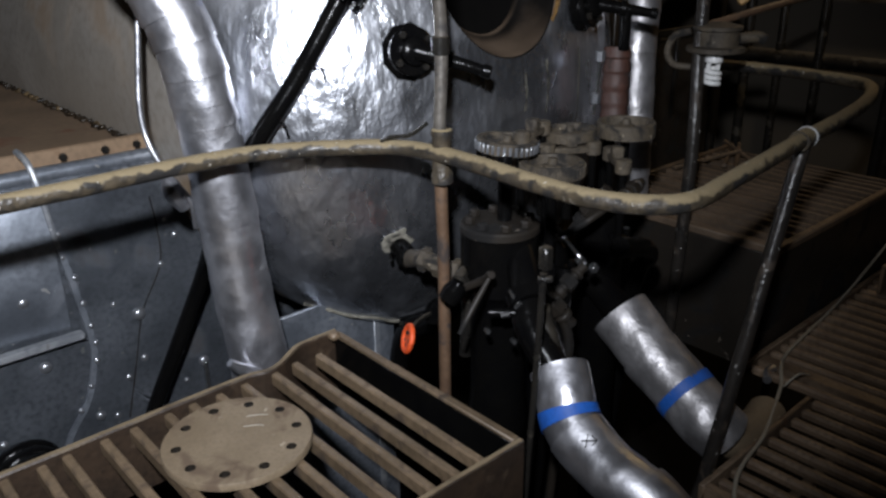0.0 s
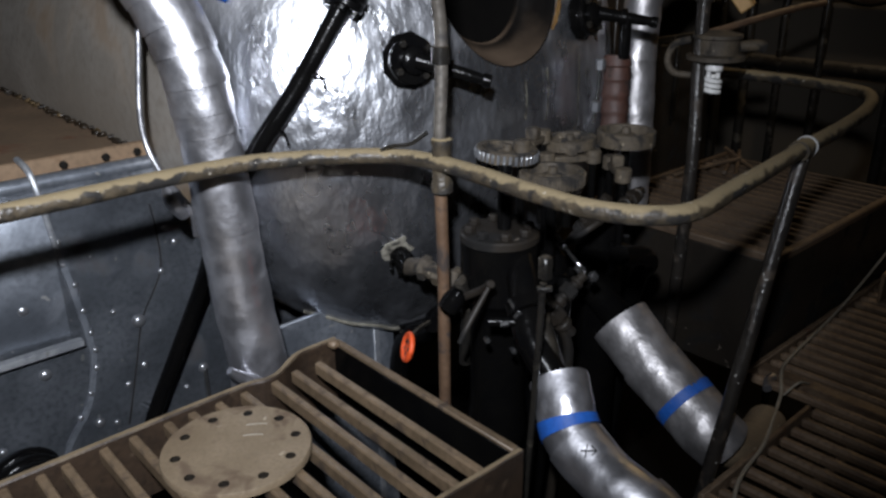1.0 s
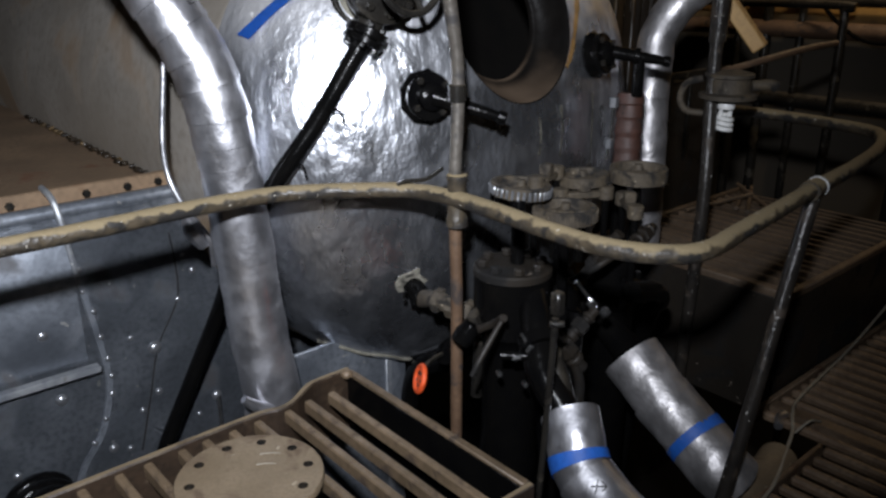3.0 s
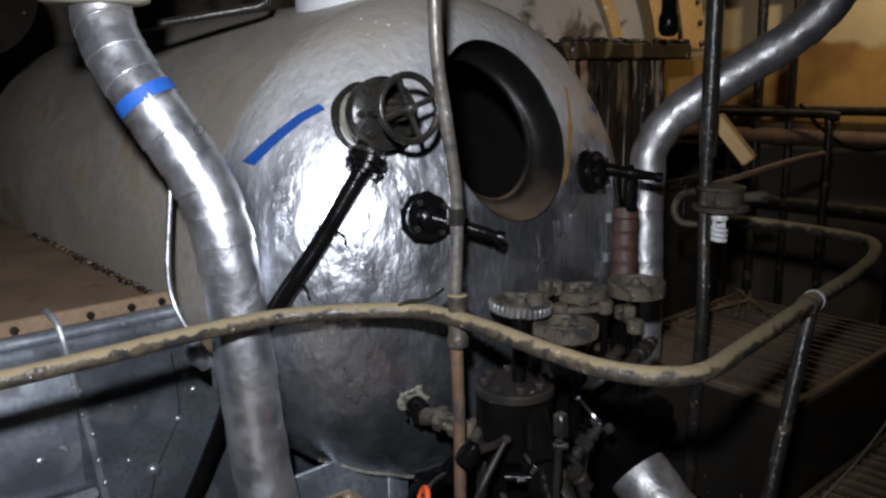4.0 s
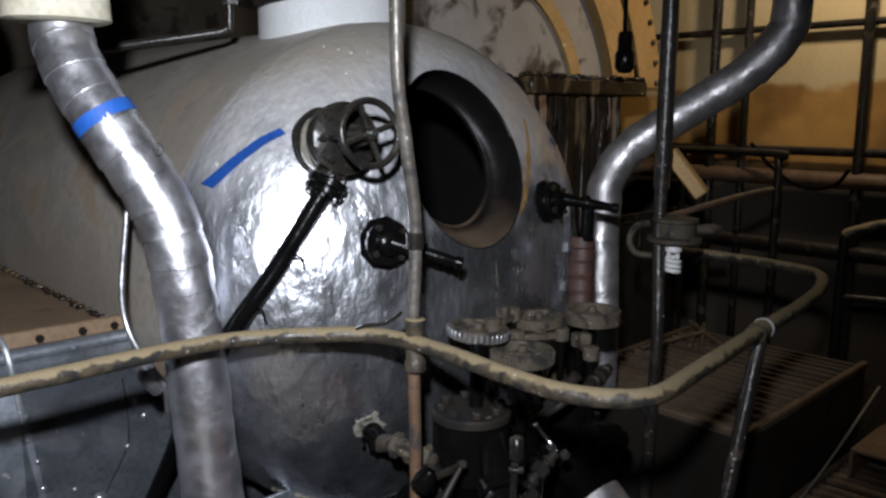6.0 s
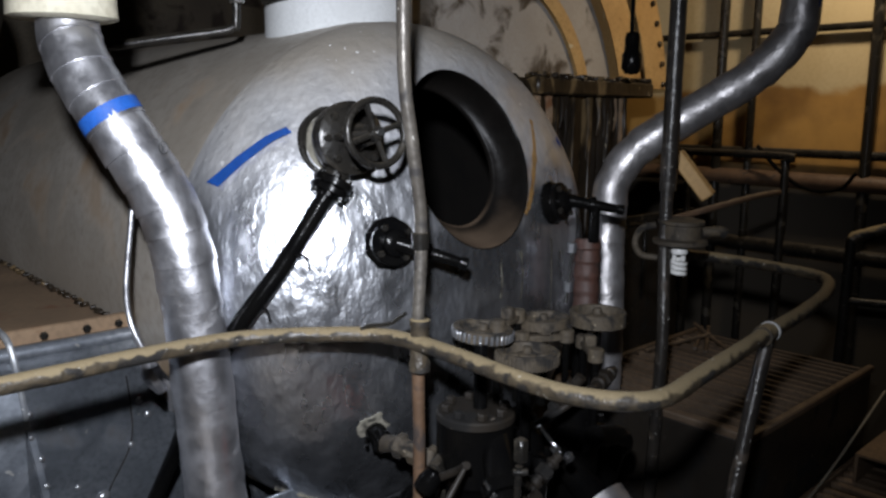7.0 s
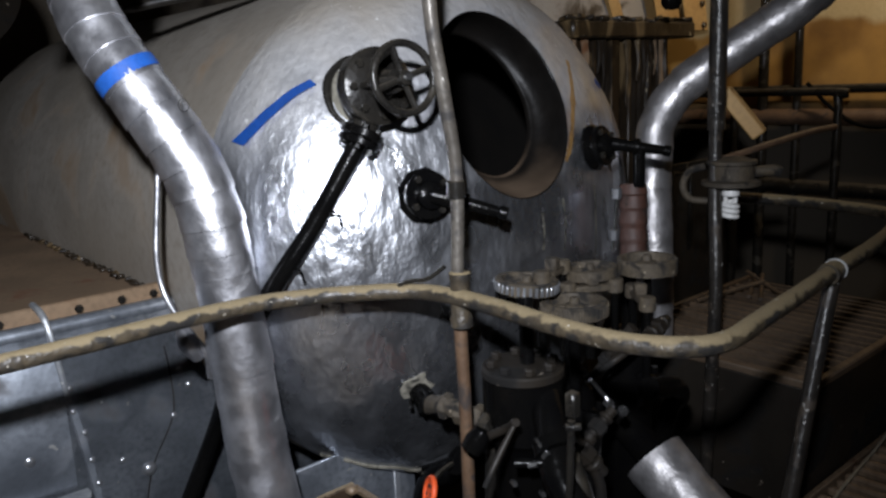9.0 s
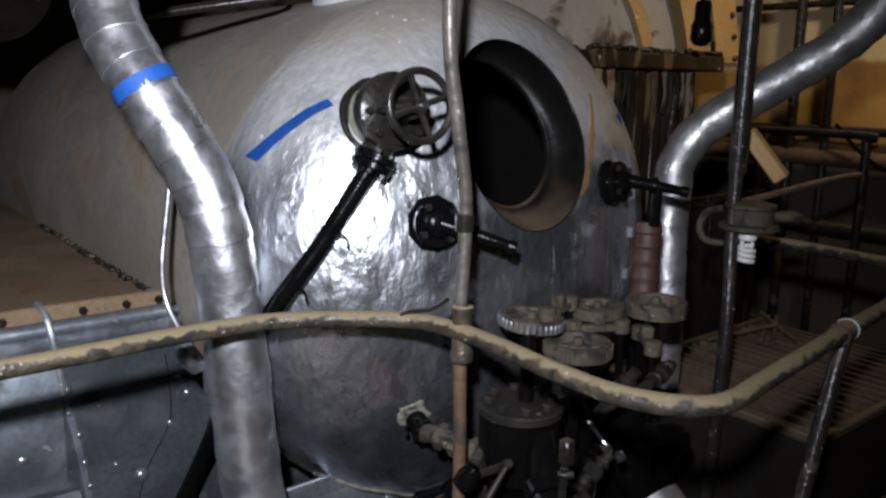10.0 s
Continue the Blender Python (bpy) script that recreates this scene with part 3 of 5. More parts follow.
def wrapped(points, r, n, label, seed, tapes=(), slim=1.0, joints=(), foil=None, flare=0.065):
    """A pipe lagged with n overlapping sleeves of foil, or with joints at given shares; slim narrows it towards its end."""
    t = thing("lagged_pipe", points[0], label, "pipe", "foil-wrapped pipes")
    line = smooth_line(points, 24)
    run = [0.0]
    for a, b in zip(line, line[1:]):
        run.append(run[-1] + (b - a).length)

    def spot(d):
        d = max(0.0, min(run[-1], d))
        i = max(k for k in range(len(run)) if run[k] <= d + 1e-9)
        i = min(i, len(line) - 2)
        return line[i].lerp(line[i + 1], (d - run[i]) / max(1e-6, run[i + 1] - run[i]))

    rnd = random.Random(int(seed * 10))
    cuts = [0.0] + [run[-1] * (i + rnd.uniform(-0.22, 0.22)) / n for i in range(1, n)] + [run[-1]]
    if joints:
        cuts = [0.0] + [run[-1] * q for q in joints] + [run[-1]]
    for i, (a, b) in enumerate(zip(cuts, cuts[1:])):
        k = max(4, int((b - a) / 0.012))
        girth = r * (1 + (slim - 1) * (a + b) / 2 / run[-1])
        pts = [spot(a - 0.008 + (b - a + 0.016) * j / k) for j in range(k + 1)]
        part("foil_sleeve", tube(pts, lambda s: girth * (0.988 + flare * (1 - s)), 36, 0, True, None, 0.05, seed + i * 0.6), foil or FOIL, t)
    for at in tapes:
        girth = r * (1 + (slim - 1) * at)
        d = at * run[-1]
        part("blue_tape", tube([spot(d - 0.019), spot(d), spot(d + 0.019)], girth * 1.065, 32, 0, False, None, 0.03, seed), TAPE, t, "ring of blue masking tape")
    return t


pipe_a = wrapped([(1.105, 2.12, 0.12), (1.098, 2.13, 0.3), (1.08, 2.15, 0.505), (1.062, 2.15, 0.761), (1.041, 2.15, 1.0), (1.022, 2.15, 1.16), (1.01, 2.155, 1.25), (0.985, 2.18, 1.37), (0.925, 2.225, 1.507), (0.87, 2.28, 1.631), (0.831, 2.34, 1.735), (0.817, 2.38, 1.82), (0.815, 2.40, 1.887), (0.82, 2.42, 2.2)], 0.093, 24, "foil-wrapped lagged pipe with blue tape beside the drum", 1.0, (0.715,), 0.88, (0.3, 0.44, 0.47, 0.505, 0.545, 0.585, 0.625, 0.665, 0.705, 0.75, 0.79, 0.83, 0.87))
part("collar", tube([(0.805, 2.40, 1.892), (0.805, 2.40, 1.898), (0.805, 2.40, 1.93), (0.805, 2.40, 1.98), (0.805, 2.41, 2.05), (0.805, 2.42, 2.13), (0.805, 2.43, 2.3)], lambda s: 0.132 + 0.014 * min(1, s * 6), 28, 0, True, None, 0.07, 6.0), CREAM, pipe_a, "thick cream fibre collar")


part("foil_foot", tube([(0.967, 2.06, 0.327), (1.006, 2.06, 0.288), (1.053, 2.06, 0.26), (1.104, 2.06, 0.248), (1.147, 2.06, 0.261)], lambda q: 0.017 * (0.7 + 0.4 * math.sin(q * 3.1)), 10, 5, True, None, 0.9, 8.0), FOIL, pipe_a, "crumpled foil foot")


def ink_mark(at, towards, strokes, parent, size):
    """Marker strokes on a lagged pipe."""
    m = toward(at, towards)
    for stroke in strokes:
        part("ink_stroke", tube([m @ Vector((x * size, y * size, 0)) for x, y in stroke], 0.0012, 5, 4), INK, parent, "black marker stroke")


ink_mark((0.956, 2.122, 1.54), (0.3, -0.9, 0.1), [[(math.cos(a / 3), math.sin(a / 3)) for a in range(20)], [(-0.3, -0.55), (-0.3, 0.55), (0.35, 0.55)], [(-0.3, 0.05), (0.2, 0.05)]], pipe_a, 0.017)
pipe_b = wrapped([(2.79, 1.885, 0.45), (2.795, 1.89, 0.8), (2.826, 1.925, 1.085), (2.845, 1.934, 1.25), (2.862, 1.93, 1.36), (2.919, 1.863, 1.498), (3.027, 1.693, 1.642), (3.133, 1.484, 1.8), (3.182, 1.355, 1.95), (3.19, 1.33, 2.077), (3.19, 1.32, 2.7)], 0.074, 19, "dusty foil-wrapped lagged pipe bending towards the deckhead", 2.0, foil=FOIL_DULL, flare=0.05)
patch = bmesh.new()
rows_ = [[patch.verts.new((3.19 + 0.079 * math.cos(a), 1.335 + 0.079 * math.sin(a), z)) for a in (-1.75, -1.5, -1.25, -1.0)] for z in (2.06, 2.08, 2.1)]
for a_, b_ in zip(rows_, rows_[1:]):
    for i in range(3):
        patch.faces.new((a_[i], a_[i + 1], b_[i + 1], b_[i]))
bmesh.ops.solidify(patch, geom=list(patch.faces), thickness=-0.003)
part("blue_tape", patch, TAPE, pipe_b, "torn scrap of blue masking tape")
pipe_c = wrapped([(2.162, 1.458, 0.31), (2.16, 1.398, 0.266), (2.153, 1.299, 0.2), (2.142, 1.145, 0.114), (2.13, 1.059, 0.068), (2.152, 1.015, 0.023)], 0.102, 3, "short dusty foil-wrapped pipe with blue tape below the valves", 3.0, (0.66,), foil=FOIL_DULL)
part("bare_pipe", tube([(2.143, 1.033, 0.04), (2.215, 1.005, -0.012), (2.375, 1.005, -0.042), (2.483, 1.024, -0.047)], 0.07, 20, 8), FLANGE, pipe_c, "dusty brown bare pipe")
part("stub", tube([(2.087, 1.607, 0.503), (2.164, 1.464, 0.316)], 0.057, 20, 0), BLACK, pipe_c, "black oily pipe stub")
part("flange", disc(0.075, 0, 0.022, 0.004, 22, toward((2.076, 1.612, 0.514), (0.5, -0.36, -0.75))), BLACK, pipe_c)
pipe_d = wrapped([(1.525, 1.205, 0.44), (1.50, 1.16, 0.40), (1.468, 1.10, 0.335), (1.452, 0.97, 0.28), (1.452, 0.84, 0.25), (1.46, 0.55, 0.1)], 0.079, 4, "short foil-wrapped pipe with blue tape and ink marks", 4.0, (0.17,))
part("stub", tube([(1.56, 1.32, 0.58), (1.51, 1.195, 0.43)], 0.036, 20, 0), DARK_IRON, pipe_d, "grey bare pipe stub")
ink_mark((1.405, 1.0, 0.372), (-0.45, -0.35, 0.8), [[(-1, 0), (1, 0.2)], [(1, 0.2), (0.3, 0.8)], [(1, 0.2), (0.4, -0.5)], [(-0.4, -0.8), (-0.2, 0.9)]], pipe_d, 0.02)


# ---- valve with a handwheel on the drum ----
def handwheel(parent, at, axis, r, material, spokes=4, thick=0.011, turn=0.3):
    m = toward(at, axis)
    ring = [m @ Vector((r * math.cos(a * math.pi / 16), r * math.sin(a * math.pi / 16), 0)) for a in range(33)]
    wheel = part("handwheel", tube(ring, thick, 10, 0, False), material, parent)
    for k in range(spokes):
        a = turn + 2 * math.pi * k / spokes
        part("spoke", tube([m @ Vector((0, 0, -0.008)), m @ Vector((r * 0.98 * math.cos(a), r * 0.98 * math.sin(a), 0))], thick * 0.85, 8, 0), material, wheel)
    part("hub", disc(0.021, -0.018, 0.016, 0.003, 12, m), material, wheel)
    return wheel


stop = thing("stop_valve", on_head(1.50, 1.545), "dusty iron stop valve with a spoked handwheel on the drum", "valve")
axis = Vector((-0.12, -1.0, 0.13)).normalized()
root = on_head(1.468, 1.548)
seat = toward(root, normal_at(1.468, 1.548))
part("cut_lagging", tube([seat @ Vector((0.085 * math.cos(a * 0.35), 0.11 * math.sin(a * 0.35), 0.004)) for a in range(19)], 0.013, 8, 4, False, None, 0.8, 2.0), DARK_IRON, stop, "ragged dark edge where the lagging is cut away")
part("fibre", lathe([(0.08, -0.004), (0.06, 0.008), (0.03, 0.012), (0, 0.012)], 24, seat, None, (0.95, 1.25)), OLDWOOL, stop, "bare yellowish insulation")
m = toward(root, axis)
part("valve_body", lathe([(0.05, 0), (0.055, 0.06), (0.075, 0.085), (0.105, 0.09), (0.108, 0.095), (0.108, 0.118), (0.105, 0.122), (0.112, 0.126), (0.112, 0.15), (0.106, 0.155), (0.05, 0.165), (0.036, 0.19), (0.03, 0.25), (0, 0.25)], 36, m), DARK_IRON, stop, "dark grey flanged bonnet")
for k in range(8):
    a = 2 * math.pi * k / 8
    part("bolt", disc(0.012, 0.15, 0.172, 0.003, 6, m @ Matrix.Translation((0.088 * math.cos(a), 0.088 * math.sin(a), 0))), DARK_IRON, stop)
part("stem", tube([m @ Vector((0, 0, 0.2)), m @ Vector((0, 0, 0.32))], 0.011, 10, 0), STEEL, stop)
for side in (-1, 1):
    part("yoke_arm", tube([m @ Vector((0.06 * side, 0, 0.15)), m @ Vector((0.055 * side, 0, 0.22)), m @ Vector((0.0, 0, 0.26))], 0.011, 8, 5), DARK_IRON, stop)
handwheel(stop, m @ Vector((0.0, 0, 0.29)), axis, 0.095, DARK_IRON)
m = toward((1.412, 1.955, 1.432), (-0.45, 0.1, -0.85))
part("branch", tube([(1.46, 1.955, 1.53), (1.415, 1.955, 1.44)], 0.045, 18, 0), DARK_IRON, stop)
part("branch_flange", lathe([(0.0, -0.012), (0.072, -0.012), (0.076, -0.008), (0.076, 0.01), (0.072, 0.014), (0, 0.014)], 28, m, None, (1.0, 0.8)), BLACK, stop, "black oily branch flange")
part("branch_flange", lathe([(0.0, 0.016), (0.07, 0.016), (0.074, 0.02), (0.074, 0.034), (0.07, 0.038), (0, 0.038)], 28, m, None, (1.0, 0.8)), BLACK, stop)
for k in range(6):
    a = 2 * math.pi * k / 6 + 0.4
    part("bolt", disc(0.011, -0.026, 0.052, 0.003, 6, m @ Matrix.Translation((0.056 * math.cos(a), 0.045 * math.sin(a), 0))), BLACK, stop)


# ---- gauge cocks ----
def gauge_cock(x, z, reach, label, drop):
    t = thing("gauge_cock", on_head(x, z), label, "valve", "gauge cocks")
    n = normal_at(x, z)
    m = toward(on_head(x, z), n)
    part("pad", lathe([(0.0, 0), (0.085, 0), (0.088, 0.01), (0.07, 0.03), (0, 0.03)], 9, m), BLACK, t)
    part("flange", disc(0.074, 0.03, 0.055, 0.004, 28, m), BLACK, t)
    part("gland", lathe([(0.045, 0.05), (0.043, 0.075), (0.03, 0.085), (0.0, 0.085)], 20, m), BLACK, t)
    for k in range(4):
        a = 2 * math.pi * k / 4 + 0.6
        part("nut", disc(0.012, 0.053, 0.07, 0.003, 6, m @ Matrix.Translation((0.058 * math.cos(a), 0.058 * math.sin(a), 0))), DARK_IRON, t)
    a = m @ Vector((0, 0, 0.08))
    b = Vector(reach)
    body = part("body", tube([a, a.lerp(b, 0.25), a.lerp(b, 0.5), a.lerp(b, 0.8), b], lambda s: 0.026 - 0.011 * s, 14, 4), BLACK, t)
    part("collar", disc(0.031, -0.012, 0.012, 0.004, 18, toward(a.lerp(b, 0.45), b - a)), BLACK, body)
    part("tip", disc(0.02, -0.014, 0.014, 0.004, 14, toward(b, b - a)), BLACK, body)
    if drop:
        q = a.lerp(b, 0.5)
        part("drop_pipe", tube([q, q + Vector((0.0, 0, -0.14))], 0.022, 12, 0), BLACK, t)
    return t


gauge_cock(1.585, 1.232, (1.70, 1.67, 1.185), "black oily gauge cock with a lever on the drum", False)
gauge_cock(2.366, 1.309, (2.50, 1.645, 1.295), "black oily gauge cock with a long arm", True)
coil = thing("lagged_fitting", (2.45, 1.75, 0.9), "red-brown ribbed fitting below a gauge cock", "fitting")
part("wrap", tube([(2.46, 1.76, 1.175), (2.455, 1.755, 1.1), (2.45, 1.75, 1.0), (2.44, 1.74, 0.9)], bands(0.05, 5, 0.14), 20, 10, True, None, 0.05, 8.0), REDBROWN, coil)
part("side_rod", tube([(2.345, 1.745, 1.17), (2.33, 1.74, 1.06), (2.305, 1.735, 0.95)], 0.008, 8, 4), STEEL, coil, "bright steel rod")
for q in ((2.342, 1.745, 1.155), (2.318, 1.737, 1.01)):
    part("union_nut", disc(0.018, -0.02, 0.02, 0.004, 6, Matrix.Translation(q)), RIVET, coil, "pale union nut")

stub = thing("broken_stub", on_head(1.571, 0.583), "broken pipe stub with torn insulation on the drum", "pipe stub")
n = normal_at(1.571, 0.583)
m = toward(on_head(1.571, 0.583), n)


def torn_patch(x, z, r, seed, lift=0.003):
    """A ragged thin blot of old insulation that lies on the head."""
    bm = bmesh.new()
    rings = []
    for i in range(1, 7):
        ring = []
        for k in range(40):
            a = 2 * math.pi * k / 40
            q = r * i / 6 * (1 + (i / 6) * (0.55 * noise.noise((1.4 * math.cos(a), 1.4 * math.sin(a), seed)) + 0.16 * noise.noise((5 * math.cos(a), 5 * math.sin(a), seed))))
            px, pz = x + q * math.cos(a), z + q * math.sin(a)
            ring.append(bm.verts.new(on_head(px, pz, (lift if i < 6 else -0.004) - swell(px, pz) + 0.004 * noise.noise((px * 90, pz * 90, seed)))))
        rings.append(ring)
    bm.faces.new(rings[0])
    for u, v in zip(rings, rings[1:]):
        for k in range(40):
            j = (k + 1) % 40
            bm.faces.new((u[k], u[j], v[j], v[k]))
    return bm


part("torn_insulation", torn_patch(1.556, 0.604, 0.05, 4.0), OLDWOOL, stub, "torn cream insulation")
part("stub_pipe", tube([m @ Vector((0, 0, 0)), m @ Vector((0.012, -0.004, 0.05)), m @ Vector((0.02, -0.008, 0.075))], 0.036, 16, 6, True, None, 0.25, 2.0), BLACK, stub, "charred broken pipe end")
part("elbow", tube([m @ Vector((0.015, -0.01, 0.06)), (1.545, 1.80, 0.592), (1.55, 1.75, 0.588), (1.59, 1.69, 0.567)], 0.029, 16, 6, True, None, 0.1, 2.0), DUSTY_IRON, stub, "dusty iron elbow")
for q, r in (((1.546, 1.79, 0.591), 0.042), ((1.558, 1.735, 0.584), 0.04), ((1.588, 1.69, 0.567), 0.044)):
    part("union_nut", disc(r, -0.015, 0.015, 0.005, 6, toward(q, (0.35, -0.9, -0.15))), DUSTY_IRON, stub)
part("drop_leg", tube([(1.59, 1.69, 0.567), (1.575, 1.665, 0.52), (1.57, 1.62, 0.5), (1.572, 1.63, 0.3)], 0.02, 12, 6), DARK_IRON, stub)
for k in range(7):
    a = 2 * math.pi * k / 7
    part("shred", tube([m @ Vector((0.036 * math.cos(a), 0.036 * math.sin(a), 0.02)), m @ Vector((0.043 * math.cos(a), 0.043 * math.sin(a), 0.055))], 0.007, 5, 0), BLACK, stub)


# ---- valve cluster below the manhole ----
def gear_wheel(name, at, r, h, teeth, label, tilt=(0, 0, 1), tooth_mat=None):
    t = thing(name, at, label, "valve", "gear-rimmed valves")
    m = toward(at, tilt)
    rim = part("rim", lathe([(r, -h / 2), (r, h / 2), (r - 0.004, h / 2 + 0.003), (r - 0.018, h / 2 + 0.002), (r - 0.022, h / 2 - 0.006), (r - 0.022, -h / 2), (r, -h / 2)], 48, m), DUSTY_IRON, t)
    for k in range(teeth):
        a = 2 * math.pi * k / teeth
        part("tooth", block((r - 0.002, -0.0045, -h / 2 + 0.003), (r + 0.005, 0.0045, h / 2 - 0.004), 0.0015, None, m @ Matrix.Rotation(a, 4, "Z")), tooth_mat or DUSTY_IRON, rim)
    part("web", disc(r - 0.02, -h / 2 + 0.004, -h / 2 + 0.014, 0.002, 40, m), DUSTY_IRON, t)
    part("hub", lathe([(0.034, -h / 2), (0.03, h / 2 - 0.01), (0.016, h / 2 - 0.006), (0.014, h / 2 + 0.012), (0, h / 2 + 0.014)], 16, m), DUSTY_IRON, t)
    for k in range(4):
        a = math.pi / 4 + k * math.pi / 2
        part("rib", block((0.02, -0.007, -h / 2 + 0.01), (r - 0.02, 0.007, h / 2 - 0.012), 0.003, None, m @ Matrix.Rotation(a, 4, "Z")), DUSTY_IRON, t)
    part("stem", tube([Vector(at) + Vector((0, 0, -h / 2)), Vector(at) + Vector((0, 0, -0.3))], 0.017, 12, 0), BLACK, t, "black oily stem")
    return t


gear_wheel("gear_valve", (1.829, 1.512, 0.895), 0.097, 0.042, 40, "dusty cast-iron valve wheel with a knurled rim")
gear_wheel("gear_valve", (2.223, 1.532, 0.95), 0.098, 0.045, 0, "dusty cast-iron valve wheel with a smooth rim")
# Pale teeth carry the glint of the wheel's lit side.
gear_wheel("gear_valve", (1.765, 1.645, 0.957), 0.096, 0.035, 34, "dusty valve wheel with pale teeth for their glint", (0.06, -0.05, 1), RIVET)
gear_wheel("gear_valve", (2.07, 1.645, 0.94), 0.088, 0.03, 0, "dusty valve wheel among the yokes", (-0.05, 0.04, 1))


def yoke(at, turn, label):
    t = thing("yoke_bracket", at, label, "bracket", "yoke brackets")
    m = Matrix.Translation(at) @ Matrix.Rotation(turn, 4, "Z")
    part("bridge", block((-0.085, -0.017, -0.012), (0.085, 0.017, 0.012), 0.005, None, m), DUSTY_IRON, t)
    for s in (-1, 1):
        part("boss", disc(0.027, -0.02, 0.026, 0.004, 14, m @ Matrix.Translation((0.08 * s, 0, 0))), DUSTY_IRON, t)
        part("pillar", tube([m @ Vector((0.08 * s, 0, -0.02)), m @ Vector((0.08 * s, 0, -0.3))], 0.013, 10, 0), BLACK, t)
    part("lug", block((-0.02, -0.02, 0.01), (0.02, 0.02, 0.05), 0.006, None, m), DUSTY_IRON, t)
    return t


yoke((1.90, 1.66, 0.965), 0.3, "dusty iron yoke of a valve")
yoke((2.02, 1.60, 0.90), -0.5, "dusty iron yoke between the valve wheels")
yoke((2.14, 1.50, 0.86), 0.9, "dark iron yoke of a valve")

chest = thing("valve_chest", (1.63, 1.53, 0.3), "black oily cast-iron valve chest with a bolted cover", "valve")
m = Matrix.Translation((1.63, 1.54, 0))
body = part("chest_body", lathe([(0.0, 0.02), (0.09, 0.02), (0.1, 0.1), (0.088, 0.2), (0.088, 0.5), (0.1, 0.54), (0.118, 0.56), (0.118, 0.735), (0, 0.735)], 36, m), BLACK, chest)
cover = part("cover", disc(0.12, 0.736, 0.765, 0.005, 40, m), DARK_STEEL, chest, "dark cover plate")
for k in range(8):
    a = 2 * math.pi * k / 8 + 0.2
    part("bolt", disc(0.017, 0.764, 0.786, 0.004, 6, m @ Matrix.Translation((0.09 * math.cos(a), 0.09 * math.sin(a), 0))), DARK_STEEL, cover)
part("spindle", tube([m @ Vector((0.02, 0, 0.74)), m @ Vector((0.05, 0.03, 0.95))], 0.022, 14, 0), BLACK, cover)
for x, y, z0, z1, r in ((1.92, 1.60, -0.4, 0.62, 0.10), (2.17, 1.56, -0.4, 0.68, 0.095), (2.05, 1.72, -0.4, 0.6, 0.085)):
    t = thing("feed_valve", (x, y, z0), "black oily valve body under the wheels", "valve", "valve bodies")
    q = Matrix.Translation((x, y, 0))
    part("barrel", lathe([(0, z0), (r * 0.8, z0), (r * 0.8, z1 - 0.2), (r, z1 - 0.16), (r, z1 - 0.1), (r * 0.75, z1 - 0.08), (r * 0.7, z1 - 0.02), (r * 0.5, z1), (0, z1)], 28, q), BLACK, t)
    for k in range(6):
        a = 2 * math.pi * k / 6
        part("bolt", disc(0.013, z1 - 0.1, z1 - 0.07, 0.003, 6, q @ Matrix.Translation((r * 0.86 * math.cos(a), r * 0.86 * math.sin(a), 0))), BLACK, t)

rod = thing("control_rod", (1.39, 1.2, -0.1), "dark upright control rod with a square coupling", "rod")
part("shaft", tube([(1.44, 1.2, 0.76), (1.423, 1.2, 0.465), (1.398, 1.2, 0.109), (1.385, 1.2, -0.3), (1.38, 1.2, -2.2)], 0.0095, 12, 4, True, None, 0.08, 1.0), DARK_IRON, rod)
part("coupling", block((-0.015, -0.015, -0.032), (0.015, 0.015, 0.032), 0.005, None, Matrix.Translation((1.446, 1.2, 0.8))), DARK_IRON, rod)
part("pin", disc(0.009, -0.02, 0.02, 0.002, 10, toward((1.44, 1.195, 0.745), (0.7, -0.6, 0))), DARK_IRON, rod)

clamp = thing("pipe_clamp", (1.53, 1.36, 0.5), "wet black pipe clamp with bright bolts", "clamp")
part("band", lathe([(0.05, -0.02), (0.062, -0.018), (0.062, 0.018), (0.05, 0.02), (0.05, -0.02)], 28, toward((1.55, 1.35, 0.60), (0.35, 0.75, 0.6))), BLACK, clamp)
part("pipe", tube([(1.66, 1.5, 0.72), (1.58, 1.39, 0.64), (1.52, 1.31, 0.54), (1.51, 1.2, 0.44)], 0.047, 20, 6), BLACK, clamp)
for q, d in (((1.50, 1.34, 0.60), (0.3, -0.4, 0.9)), ((1.535, 1.305, 0.565), (-0.3, -0.8, 0.5)), ((1.47, 1.36, 0.575), (0.6, -0.7, 0.3)), ((1.545, 1.29, 0.525), (0.2, -0.9, 0.6)), ((1.49, 1.345, 0.49), (-0.5, -0.8, 0.2)), ((1.44, 1.40, 0.52), (-0.5, -0.8, 0.2))):
    part("bolt", disc(0.009, -0.012, 0.014, 0.002, 6, toward(q, d)), STEEL, clamp, "bright steel bolt")
part("stud", tube([(1.485, 1.36, 0.645), (1.51, 1.335, 0.585)], 0.0055, 8, 0), STEEL, clamp, "bright steel stud")
part("tee_handle", tube([(1.445, 1.40, 0.575), (1.50, 1.345, 0.575), (1.54, 1.30, 0.575)], 0.013, 10, 2), BLACK, clamp)

lever = thing("lever_cock", (1.46, 1.5, 0.5), "small dusty lever cock", "valve")
part("lever_arm", tube([(1.45, 1.40, 0.685), (1.40, 1.40, 0.63), (1.37, 1.4, 0.595), (1.333, 1.40, 0.548)], lambda q: 0.0065 + 0.003 * math.sin(q * 3.14), 10, 4), DARK_STEEL, lever, "dark curved lever")
part("lever_boss", disc(0.012, -0.012, 0.012, 0.003, 12, toward((1.452, 1.402, 0.687), (-0.3, -0.8, 0.4))), DARK_STEEL, lever)
